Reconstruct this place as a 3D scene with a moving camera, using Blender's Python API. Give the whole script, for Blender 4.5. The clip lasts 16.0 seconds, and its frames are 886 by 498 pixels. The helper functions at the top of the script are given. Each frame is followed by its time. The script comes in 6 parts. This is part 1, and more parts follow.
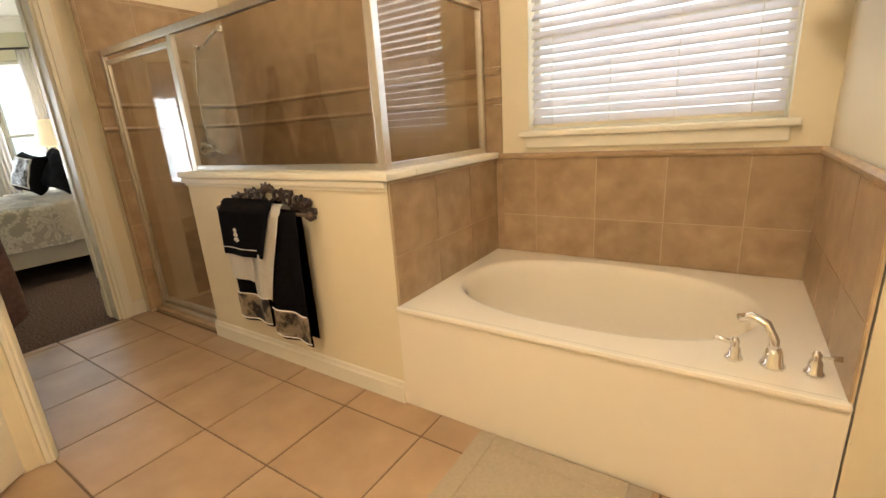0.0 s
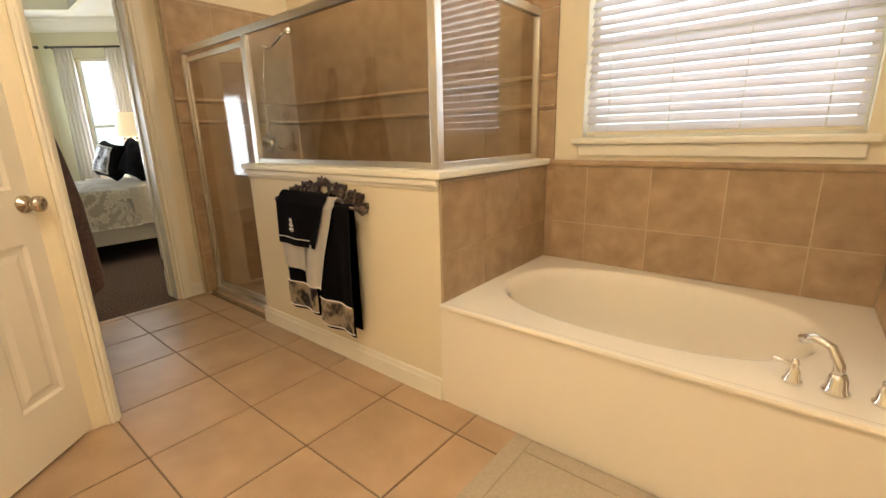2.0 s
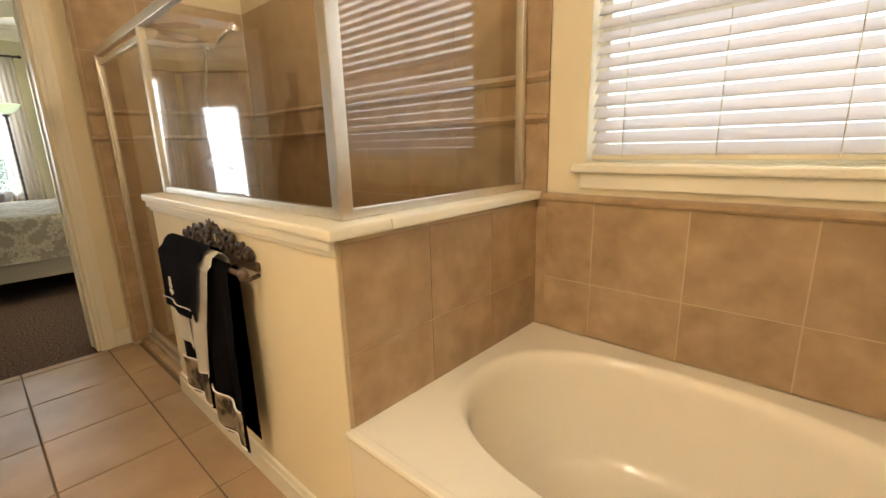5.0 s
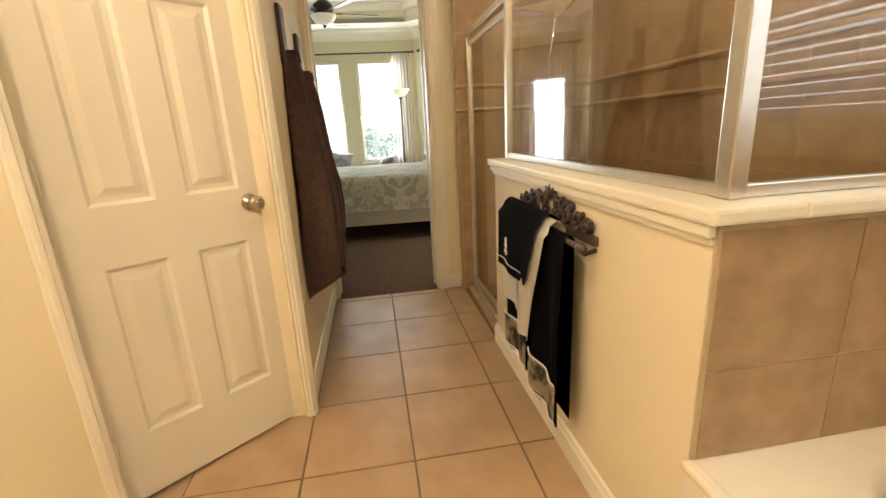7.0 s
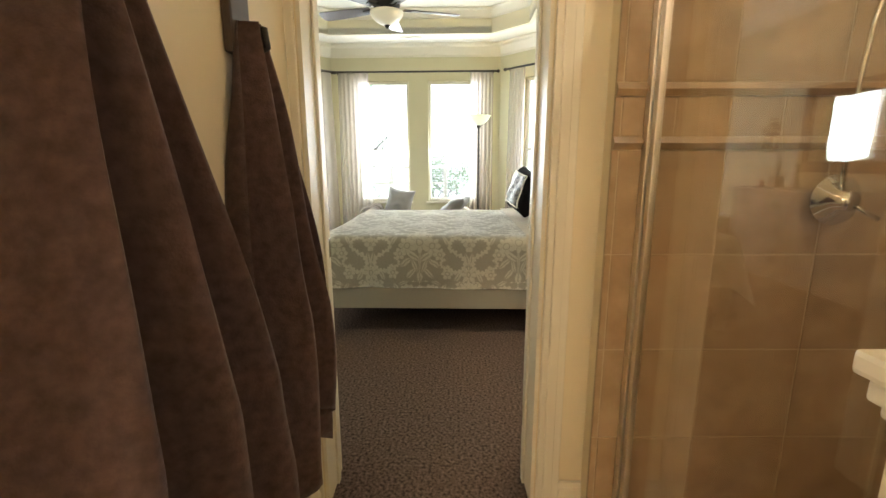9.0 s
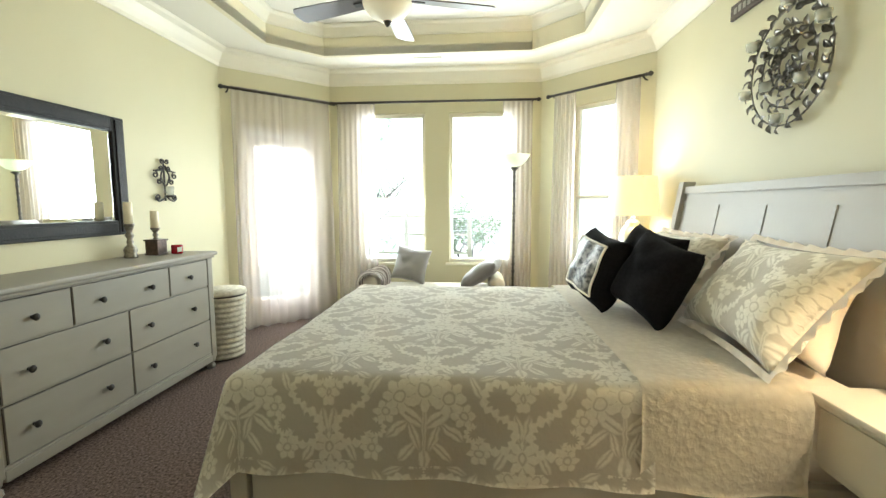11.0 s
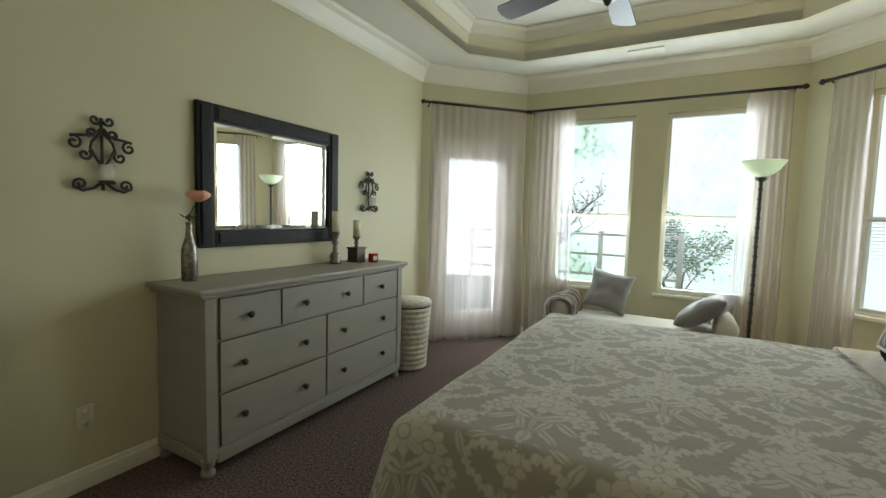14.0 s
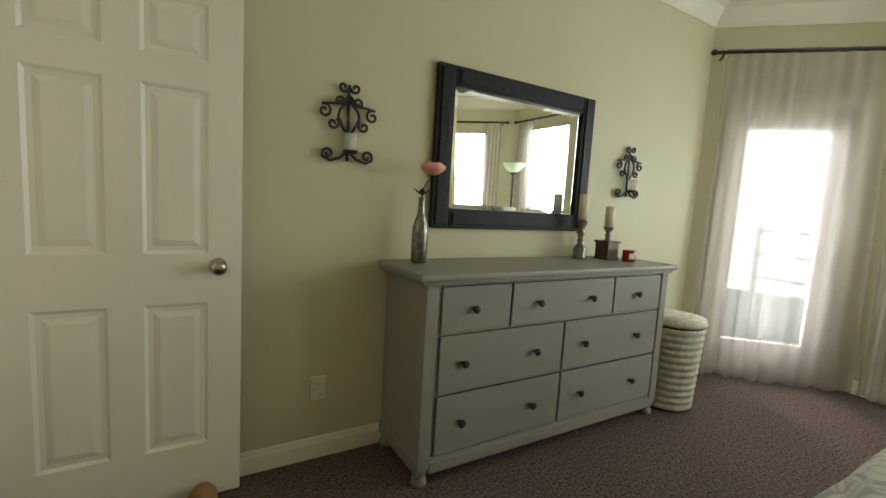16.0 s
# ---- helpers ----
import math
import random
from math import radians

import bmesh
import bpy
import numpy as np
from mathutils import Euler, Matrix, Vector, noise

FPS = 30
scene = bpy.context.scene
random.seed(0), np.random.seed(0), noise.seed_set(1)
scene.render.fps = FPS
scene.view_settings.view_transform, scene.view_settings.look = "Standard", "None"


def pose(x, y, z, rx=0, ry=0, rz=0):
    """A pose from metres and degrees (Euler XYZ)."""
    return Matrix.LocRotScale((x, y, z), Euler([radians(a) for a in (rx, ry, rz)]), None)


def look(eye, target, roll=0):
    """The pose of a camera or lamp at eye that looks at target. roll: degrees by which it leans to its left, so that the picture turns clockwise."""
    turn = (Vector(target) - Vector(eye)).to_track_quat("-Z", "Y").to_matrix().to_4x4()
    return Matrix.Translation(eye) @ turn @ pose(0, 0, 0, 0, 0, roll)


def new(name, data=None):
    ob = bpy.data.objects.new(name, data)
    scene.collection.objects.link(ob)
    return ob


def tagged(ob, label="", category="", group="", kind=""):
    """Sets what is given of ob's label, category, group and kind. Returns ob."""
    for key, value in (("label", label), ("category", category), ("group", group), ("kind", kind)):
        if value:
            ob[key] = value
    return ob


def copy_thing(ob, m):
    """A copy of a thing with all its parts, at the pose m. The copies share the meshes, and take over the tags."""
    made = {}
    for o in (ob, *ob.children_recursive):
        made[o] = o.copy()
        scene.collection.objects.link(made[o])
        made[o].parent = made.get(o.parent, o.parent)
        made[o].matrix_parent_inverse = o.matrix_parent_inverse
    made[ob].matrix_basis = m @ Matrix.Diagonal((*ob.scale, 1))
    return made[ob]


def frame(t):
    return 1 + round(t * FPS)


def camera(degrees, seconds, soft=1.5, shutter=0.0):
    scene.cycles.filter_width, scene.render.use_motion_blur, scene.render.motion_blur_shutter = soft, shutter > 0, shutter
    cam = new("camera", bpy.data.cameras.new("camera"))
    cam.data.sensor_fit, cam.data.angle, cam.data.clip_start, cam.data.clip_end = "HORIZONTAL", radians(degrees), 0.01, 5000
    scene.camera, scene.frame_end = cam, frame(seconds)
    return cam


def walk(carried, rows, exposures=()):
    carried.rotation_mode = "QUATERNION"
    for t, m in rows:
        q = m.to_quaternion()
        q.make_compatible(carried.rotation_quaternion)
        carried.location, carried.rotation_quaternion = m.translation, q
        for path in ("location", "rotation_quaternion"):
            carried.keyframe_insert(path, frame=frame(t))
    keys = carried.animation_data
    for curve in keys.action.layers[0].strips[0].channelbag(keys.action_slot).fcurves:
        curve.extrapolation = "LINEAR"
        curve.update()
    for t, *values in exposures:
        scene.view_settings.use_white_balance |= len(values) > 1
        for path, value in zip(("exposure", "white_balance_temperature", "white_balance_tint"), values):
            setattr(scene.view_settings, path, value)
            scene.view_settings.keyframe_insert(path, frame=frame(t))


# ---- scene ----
cam = camera(91.1, 16.0)
PATH = [
    (0, (1.118, 0.889, 1.179), (0.044, 2.486, 0.638), -3.7),
    (0.5, (1.119, 0.846, 1.185), (-0.097, 2.368, 0.732), -2.6),
    (1, (1.114, 0.83, 1.175), (-0.112, 2.339, 0.707), -1.5),
    (1.5, (1.118, 0.837, 1.145), (-0.105, 2.316, 0.583), -1.4),
    (2, (1.112, 0.847, 1.157), (-0.113, 2.345, 0.653), -1.4),
    (2.5, (1.104, 0.858, 1.227), (-0.123, 2.414, 0.958), -0.6),
    (3, (1.117, 0.865, 1.247), (-0.115, 2.437, 1.14), -0.8),
    (3.2, (1.127, 0.866, 1.233), (-0.096, 2.443, 1.11), -1.4),
    (5.3, (0.85, 1.672, 1.202), (-0.517, 3.024, 0.653), -0.6),
    (5.5, (0.823, 1.682, 1.196), (-0.696, 2.863, 0.65), -1.1),
    (6, (0.768, 1.635, 1.192), (-1.009, 2.382, 0.656), -2.2),
    (6.5, (0.757, 1.583, 1.19), (-1.115, 2.064, 0.679), -2.2),
    (7, (0.7, 1.563, 1.186), (-1.205, 1.851, 0.651), -3.0),
    (7.5, (0.404, 1.579, 1.201), (-1.528, 1.812, 0.74), -1.7),
    (8, (0.03, 1.607, 1.238), (-1.9, 1.842, 0.76), -2.2),
    (8.2, (-0.204, 1.661, 1.225), (-2.146, 1.818, 0.772), -2.6),
    (10.3, (-2.107, 1.648, 1.338), (-4.082, 1.551, 1.039), 1.5),
    (10.5, (-2.269, 1.641, 1.352), (-4.256, 1.552, 1.139), 1.1),
    (11, (-2.567, 1.639, 1.348), (-4.553, 1.537, 1.143), -0.1),
    (11.5, (-2.811, 1.648, 1.375), (-4.79, 1.381, 1.264), 1.1),
    (12, (-2.923, 1.61, 1.381), (-4.895, 1.287, 1.283), 1.5),
    (12.5, (-2.983, 1.564, 1.361), (-4.943, 1.183, 1.239), 1.6),
    (13, (-2.995, 1.528, 1.351), (-4.914, 0.979, 1.218), 1.6),
    (13.5, (-2.985, 1.502, 1.349), (-4.839, 0.766, 1.206), 1.5),
    (14, (-2.963, 1.476, 1.354), (-4.741, 0.575, 1.203), 1.6),
    (14.5, (-2.957, 1.434, 1.34), (-4.627, 0.351, 1.143), 1.3),
    (15, (-3.026, 1.339, 1.329), (-4.595, 0.125, 1.075), 1.1),
    (15.5, (-3.151, 1.221, 1.295), (-4.627, -0.09, 0.977), 0.9),
    (16, (-3.378, 1.046, 1.268), (-4.454, -0.626, 1.054), 3.4),
]
EXPOSE = [(0, 0.08, 6250, 12), (3.2, 0.08, 6250, 12), (5.5, 0.1, 6450, 10), (7.5, 0.3, 6450, 10), (8.2, 0.3, 6450, 10), (10.3, 0.9, 6350, 6), (11, 0.6, 6350, 4), (12, -0.15, 6250, 1), (13, -0.5, 6150, 2), (14.5, -0.6, 6150, 3), (15.5, -0.4, 6350, 3), (16, -0.4, 6600, 4)]
walk(cam, [(t, look(eye, target, roll)) for t, eye, target, roll in PATH], EXPOSE)

# ---- world and light ----
world = bpy.data.worlds.new("sky")
scene.world = world
world.use_nodes = True
wn = world.node_tree
sky = wn.nodes.new("ShaderNodeTexSky")
sky.sky_type, sky.sun_disc, sky.sun_elevation, sky.sun_rotation = "NISHITA", False, radians(50), radians(200)
wn.nodes["Background"].inputs["Strength"].default_value = 0.12
wn.links.new(sky.outputs[0], wn.nodes["Background"].inputs["Color"])

BED = pose(0.1456, -0.1922, 0, 0, 0, -1.7166)   # the bedroom's own axes
BATH = Matrix.Identity(4)
FR = BATH


def lamp(name, kind, m, energy, color, size=0.1, size_y=0.0, angle=0.0):
    data = bpy.data.lights.new(name, kind)
    data.energy, data.color = energy, color
    if kind == "AREA":
        data.size = size
        if size_y:
            data.shape, data.size_y = "RECTANGLE", size_y
    elif kind == "SUN":
        data.angle = angle
    else:
        data.shadow_soft_size = size
    ob = new(name, data)
    ob.matrix_world = m
    return ob


WARM, DAY = (1.0, 0.80, 0.57), (0.9, 0.97, 1.0)
lamp("sun", "SUN", look((0, 0, 10), (4, 6, 0)), 2.0, (1, 0.95, 0.88), angle=radians(3))
# sky light in the bedroom's window openings
for (x, y, tx, ty, w, h, zc, e) in ((-7.99, 0.74, -5, 0.74, 0.75, 1.7, 1.53, 34), (-7.99, 1.78, -5, 1.78, 0.75, 1.7, 1.53, 34),
                                    (-7.43, 2.95, -5.5, 1.3, 0.46, 1.6, 1.55, 20), (-7.56, -0.47, -6, 1.1, 0.58, 1.6, 1.15, 22)):
    lamp("window_light", "AREA", BED @ look((x, y, zc), (tx, ty, zc - 0.2)), e * 1.1, DAY, w, h)
lamp("window_light", "AREA", look((0.74, 3.25, 1.6), (0.74, 0, 1.2)), 6, DAY, 1.05, 0.85)
lamp("lamp_bulb", "POINT", BED @ pose(-6.68, 3.09, 1.42), 13, WARM, 0.05)
lamp("lamp_bulb", "POINT", BED @ pose(-3.80, 3.18, 1.42), 22, WARM, 0.05)
# added fill for the bed's near side, no real lamp stands here
lamp("bed_fill", "AREA", look((-2.632, -0.35, 1.25), (-6, 0.6, 0.7)), 2.5, (1, 0.9, 0.74), 0.7, 1.6)
lamp("shower_bulb", "SPOT", pose(-1.40, 2.86, 2.70), 26, WARM, 0.07)
bpy.data.lights["shower_bulb"].spot_size, bpy.data.lights["shower_bulb"].spot_blend = radians(165), 0.6
# unseen bulbs added behind the walker for the bathroom's warm light
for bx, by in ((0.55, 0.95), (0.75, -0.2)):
    lamp("added_bath_bulb", "POINT", pose(bx, by, 2.56), 48, WARM, 0.1)

# ---- materials ----
def mat(name, color, rough=0.5, metal=0.0, second=None, scale=6.0, mix=0.5, bump=0.0, bump_scale=80.0, spread=0.0, stretch=(1, 1, 1), spec=0.5, sheen=0.0):
    """A surface: two tones blended by noise, fine relief, and a slight change from piece to piece."""
    m = bpy.data.materials.new(name)
    m.use_nodes = True
    nt = m.node_tree
    b = nt.nodes["Principled BSDF"]
    b.inputs["Roughness"].default_value, b.inputs["Metallic"].default_value = rough, metal
    b.inputs["Specular IOR Level"].default_value = spec
    if sheen:
        b.inputs["Sheen Weight"].default_value = sheen
    tc = nt.nodes.new("ShaderNodeTexCoord")
    mp = nt.nodes.new("ShaderNodeMapping")
    mp.inputs["Scale"].default_value = stretch
    nt.links.new(tc.outputs["Object"], mp.inputs["Vector"])
    vec = mp.outputs["Vector"]
    if spread:
        info = nt.nodes.new("ShaderNodeObjectInfo")
        add = nt.nodes.new("ShaderNodeVectorMath")
        sc = nt.nodes.new("ShaderNodeMath")
        sc.operation, sc.inputs[1].default_value = "MULTIPLY", 37.0
        nt.links.new(info.outputs["Random"], sc.inputs[0])
        nt.links.new(vec, add.inputs[0])
        nt.links.new(sc.outputs[0], add.inputs[1])
        vec = add.outputs[0]
    n1 = nt.nodes.new("ShaderNodeTexNoise")
    n1.inputs["Scale"].default_value, n1.inputs["Detail"].default_value = scale, 6
    nt.links.new(vec, n1.inputs["Vector"])
    ramp = nt.nodes.new("ShaderNodeMapRange")
    ramp.inputs[1].default_value, ramp.inputs[2].default_value = 0.5 - mix / 2, 0.5 + mix / 2
    nt.links.new(n1.outputs[0], ramp.inputs[0])
    cm = nt.nodes.new("ShaderNodeMix")
    cm.data_type = "RGBA"
    second = second or tuple(c * 0.9 for c in color)
    cm.inputs[6].default_value, cm.inputs[7].default_value = (*color, 1), (*second, 1)
    nt.links.new(ramp.outputs[0], cm.inputs[0])
    out = cm.outputs[2]
    if spread:
        hv = nt.nodes.new("ShaderNodeHueSaturation")
        rr = nt.nodes.new("ShaderNodeMapRange")
        rr.inputs[3].default_value, rr.inputs[4].default_value = 1 - spread, 1 + spread
        nt.links.new(info.outputs["Random"], rr.inputs[0])
        nt.links.new(rr.outputs[0], hv.inputs["Value"])
        nt.links.new(out, hv.inputs["Color"])
        out = hv.outputs[0]
    nt.links.new(out, b.inputs["Base Color"])
    if bump:
        n2 = nt.nodes.new("ShaderNodeTexNoise")
        n2.inputs["Scale"].default_value, n2.inputs["Detail"].default_value = bump_scale, 4
        nt.links.new(vec, n2.inputs["Vector"])
        bp = nt.nodes.new("ShaderNodeBump")
        bp.inputs["Strength"].default_value, bp.inputs["Distance"].default_value = bump, 0.01
        nt.links.new(n2.outputs[0], bp.inputs["Height"])
        nt.links.new(bp.outputs[0], b.inputs["Normal"])
    return m


def glow(name, color, strength):
    m = bpy.data.materials.new(name)
    m.use_nodes = True
    b = m.node_tree.nodes["Principled BSDF"]
    b.inputs["Base Color"].default_value = (*color, 1)
    b.inputs["Emission Color"].default_value, b.inputs["Emission Strength"].default_value = (*color, 1), strength
    return m


def see_through(name, color, clear, rough=0.02, trans=False):
    """Sheer cloth, or thin glass: part of the light goes straight on."""
    m = bpy.data.materials.new(name)
    m.use_nodes = True
    nt = m.node_tree
    b = nt.nodes["Principled BSDF"]
    mx, tr = nt.nodes.new("ShaderNodeMixShader"), nt.nodes.new("ShaderNodeBsdfTransparent")
    b.inputs["Base Color"].default_value, b.inputs["Roughness"].default_value = (*color, 1), rough
    mx.inputs[0].default_value = 1 - clear
    nt.links.new(tr.outputs[0], mx.inputs[1])
    src = b.outputs[0]
    if trans:
        tl, ml = nt.nodes.new("ShaderNodeBsdfTranslucent"), nt.nodes.new("ShaderNodeMixShader")
        tl.inputs["Color"].default_value = (*color, 1)
        ml.inputs[0].default_value = 0.5
        nt.links.new(src, ml.inputs[1])
        nt.links.new(tl.outputs[0], ml.inputs[2])
        src = ml.outputs[0]
    nt.links.new(src, mx.inputs[2])
    nt.links.new(mx.outputs[0], nt.nodes["Material Output"].inputs["Surface"])
    return m


def pane_glass(name, tint, gloss):
    m = bpy.data.materials.new(name)
    m.use_nodes = True
    nt = m.node_tree
    tr, gl, mx = nt.nodes.new("ShaderNodeBsdfTransparent"), nt.nodes.new("ShaderNodeBsdfGlossy"), nt.nodes.new("ShaderNodeMixShader")
    fr = nt.nodes.new("ShaderNodeLayerWeight")
    mu = nt.nodes.new("ShaderNodeMath")
    mu.operation, mu.inputs[1].default_value, mu.inputs[2].default_value, mu.use_clamp = "MULTIPLY_ADD", 0.55, gloss, True
    pw = nt.nodes.new("ShaderNodeMath")
    pw.operation, pw.inputs[1].default_value = "POWER", 4.0
    nt.links.new(fr.outputs["Facing"], pw.inputs[0])
    tr.inputs["Color"].default_value = (*tint, 1)
    gl.inputs["Roughness"].default_value = 0.01
    nt.links.new(pw.outputs[0], mu.inputs[0])
    nt.links.new(mu.outputs[0], mx.inputs[0])
    nt.links.new(tr.outputs[0], mx.inputs[1])
    nt.links.new(gl.outputs[0], mx.inputs[2])
    nt.links.new(mx.outputs[0], nt.nodes["Material Output"].inputs["Surface"])
    return m


def two_tone(name, a, b_, build, rough=0.8, bump=0.3):
    """Cloth with a woven figure: build(nt, uv) gives the figure as a value from 0 to 1."""
    m = bpy.data.materials.new(name)
    m.use_nodes = True
    nt = m.node_tree
    b = nt.nodes["Principled BSDF"]
    b.inputs["Roughness"].default_value = rough
    b.inputs["Sheen Weight"].default_value = 0.2
    uv = nt.nodes.new("ShaderNodeUVMap").outputs[0]
    fac = build(nt, uv)
    cm = nt.nodes.new("ShaderNodeMix")
    cm.data_type = "RGBA"
    cm.inputs[6].default_value, cm.inputs[7].default_value = (*a, 1), (*b_, 1)
    nt.links.new(fac, cm.inputs[0])
    nt.links.new(cm.outputs[2], b.inputs["Base Color"])
    n2 = nt.nodes.new("ShaderNodeTexNoise")
    n2.inputs["Scale"].default_value = 55
    nt.links.new(uv, n2.inputs["Vector"])
    mx = nt.nodes.new("ShaderNodeMath")
    nt.links.new(n2.outputs[0], mx.inputs[0])
    nt.links.new(fac, mx.inputs[1])
    bp = nt.nodes.new("ShaderNodeBump")
    bp.inputs["Strength"].default_value, bp.inputs["Distance"].default_value = bump, 0.008
    nt.links.new(mx.outputs[0], bp.inputs["Height"])
    nt.links.new(bp.outputs[0], b.inputs["Normal"])
    return m


def calc(nt, op, a, b=None, c=None):
    n = nt.nodes.new("ShaderNodeMath")
    n.operation = op
    for i, v in enumerate((a, b, c)):
        if v is None:
            continue
        if isinstance(v, (int, float)):
            n.inputs[i].default_value = v
        else:
            nt.links.new(v, n.inputs[i])
    return n.outputs[0]


def damask(nt, uv):
    """Half-drop damask: bouquets on the axes, pairs of acanthus scrolls between them, mirrored left to right."""
    P = 0.70
    wob = nt.nodes.new("ShaderNodeTexNoise")
    wob.inputs["Scale"].default_value, wob.inputs["Detail"].default_value = 26, 2
    nt.links.new(uv, wob.inputs["Vector"])
    off, wv = nt.nodes.new("ShaderNodeVectorMath"), nt.nodes.new("ShaderNodeVectorMath")
    off.operation, off.inputs[1].default_value, off.inputs[2].default_value = "MULTIPLY_ADD", (0.018, 0.018, 0), (-0.009, -0.009, 0)
    nt.links.new(wob.outputs["Color"], off.inputs[0])
    nt.links.new(uv, wv.inputs[0])
    nt.links.new(off.outputs[0], wv.inputs[1])
    sep = nt.nodes.new("ShaderNodeSeparateXYZ")
    nt.links.new(wv.outputs[0], sep.inputs[0])
    q = calc(nt, "SUBTRACT", 20 * P, sep.outputs[0])
    row = calc(nt, "FLOOR", calc(nt, "DIVIDE", q, P / 2))
    shift = calc(nt, "MULTIPLY", calc(nt, "MODULO", row, 2), P / 2)
    x = calc(nt, "PINGPONG", calc(nt, "ADD", calc(nt, "ADD", sep.outputs[1], 10 * P), shift), P / 2)
    y = calc(nt, "SUBTRACT", q, calc(nt, "MULTIPLY", row, P / 2))

    def polar(cx, cy):
        dx, dy = calc(nt, "SUBTRACT", x, cx), calc(nt, "SUBTRACT", y, cy)
        return calc(nt, "SQRT", calc(nt, "ADD", calc(nt, "MULTIPLY", dx, dx), calc(nt, "MULTIPLY", dy, dy))), calc(nt, "ARCTAN2", dy, dx)

    def join(a, b):
        return b if a is None else calc(nt, "MAXIMUM", a, b)

    shape = None
    # flower heads: lobed discs with a dark ring round the eye and lines between the petals
    for cx, cy, r, lobes in ((0.0, 0.275, 0.060, 8), (0.090, 0.250, 0.050, 7), (0.050, 0.328, 0.034, 6), (0.140, 0.190, 0.036, 6), (0.36, 0.255, 0.042, 6), (0.36, 0.050, 0.055, 8), (0.195, 0.050, 0.034, 6)):
        d, a = polar(cx, cy)
        w = calc(nt, "COSINE", calc(nt, "MULTIPLY", a, lobes))
        f = calc(nt, "SUBTRACT", calc(nt, "MULTIPLY_ADD", w, r * 0.17, r * 1.12), d)
        eye = calc(nt, "SUBTRACT", calc(nt, "ABSOLUTE", calc(nt, "SUBTRACT", d, r * 0.40)), 0.0022)
        cut = calc(nt, "MAXIMUM", calc(nt, "MULTIPLY_ADD", w, 0.020, 0.0195), calc(nt, "SUBTRACT", r * 0.62, d))
        shape = join(shape, calc(nt, "MINIMUM", calc(nt, "MINIMUM", f, eye), cut))
    # leaves: slim ellipses, turned
    for cx, cy, lng, wid, deg in ((0.050, 0.180, 0.065, 0.025, 35), (0.10, 0.130, 0.055, 0.021, -40), (0.035, 0.11, 0.052, 0.017, 70), (0.0, 0.14, 0.12, 0.009, 90), (0.062, 0.055, 0.052, 0.019, -50), (0.0, 0.03, 0.040, 0.024, 90), (0.235, 0.333, 0.042, 0.016, 25), (0.275, 0.035, 0.048, 0.018, 60), (0.335, 0.150, 0.052, 0.018, 100), (0.185, 0.290, 0.045, 0.016, -60)):
        c, sn = math.cos(math.radians(deg)), math.sin(math.radians(deg))
        dx, dy = calc(nt, "SUBTRACT", x, cx), calc(nt, "SUBTRACT", y, cy)
        u = calc(nt, "DIVIDE", calc(nt, "ADD", calc(nt, "MULTIPLY", dx, c), calc(nt, "MULTIPLY", dy, sn)), lng)
        v = calc(nt, "DIVIDE", calc(nt, "SUBTRACT", calc(nt, "MULTIPLY", dy, c), calc(nt, "MULTIPLY", dx, sn)), wid)
        e = calc(nt, "SUBTRACT", 1.0, calc(nt, "SQRT", calc(nt, "ADD", calc(nt, "MULTIPLY", u, u), calc(nt, "MULTIPLY", v, v))))
        shape = join(shape, calc(nt, "MINIMUM", calc(nt, "MULTIPLY", calc(nt, "SUBTRACT", e, 0.12), wid), calc(nt, "MULTIPLY", calc(nt, "SUBTRACT", calc(nt, "ABSOLUTE", v), 0.13), wid)))
    # scrolls: broken rings with a toothed edge
    for cx, cy, r, wid, gap_at in ((0.265, 0.255, 0.052, 0.017, -0.6), (0.262, 0.125, 0.062, 0.019, 2.6), (0.180, 0.125, 0.030, 0.013, 0.4), (0.325, 0.325, 0.032, 0.012, 3.6)):
        d, a = polar(cx, cy)
        tooth = calc(nt, "MULTIPLY_ADD", calc(nt, "COSINE", calc(nt, "MULTIPLY", a, 11)), wid * 0.32, wid * 0.72)
        ring = calc(nt, "SUBTRACT", tooth, calc(nt, "ABSOLUTE", calc(nt, "SUBTRACT", d, r)))
        opening = calc(nt, "MULTIPLY_ADD", calc(nt, "COSINE", calc(nt, "SUBTRACT", a, gap_at)), -0.05, 0.03)
        shape = join(shape, calc(nt, "MINIMUM", ring, opening))
    r_ = nt.nodes.new("ShaderNodeMapRange")
    r_.inputs[1].default_value, r_.inputs[2].default_value = -0.003, 0.004
    nt.links.new(shape, r_.inputs[0])
    weave = nt.nodes.new("ShaderNodeTexNoise")
    weave.inputs["Scale"].default_value, weave.inputs["Detail"].default_value = 70, 3
    nt.links.new(uv, weave.inputs["Vector"])
    return calc(nt, "MULTIPLY", r_.outputs[0], calc(nt, "MULTIPLY_ADD", weave.outputs[0], 0.6, 0.6))


def quilting(nt, uv):
    v = nt.nodes.new("ShaderNodeTexVoronoi")
    v.inputs["Scale"].default_value = 32
    nt.links.new(uv, v.inputs["Vector"])
    return v.outputs[0]


def stripes(nt, uv):
    w = nt.nodes.new("ShaderNodeTexWave")
    w.inputs["Scale"].default_value = 7
    w.inputs["Distortion"].default_value = 3
    nt.links.new(uv, w.inputs["Vector"])
    return w.outputs[0]


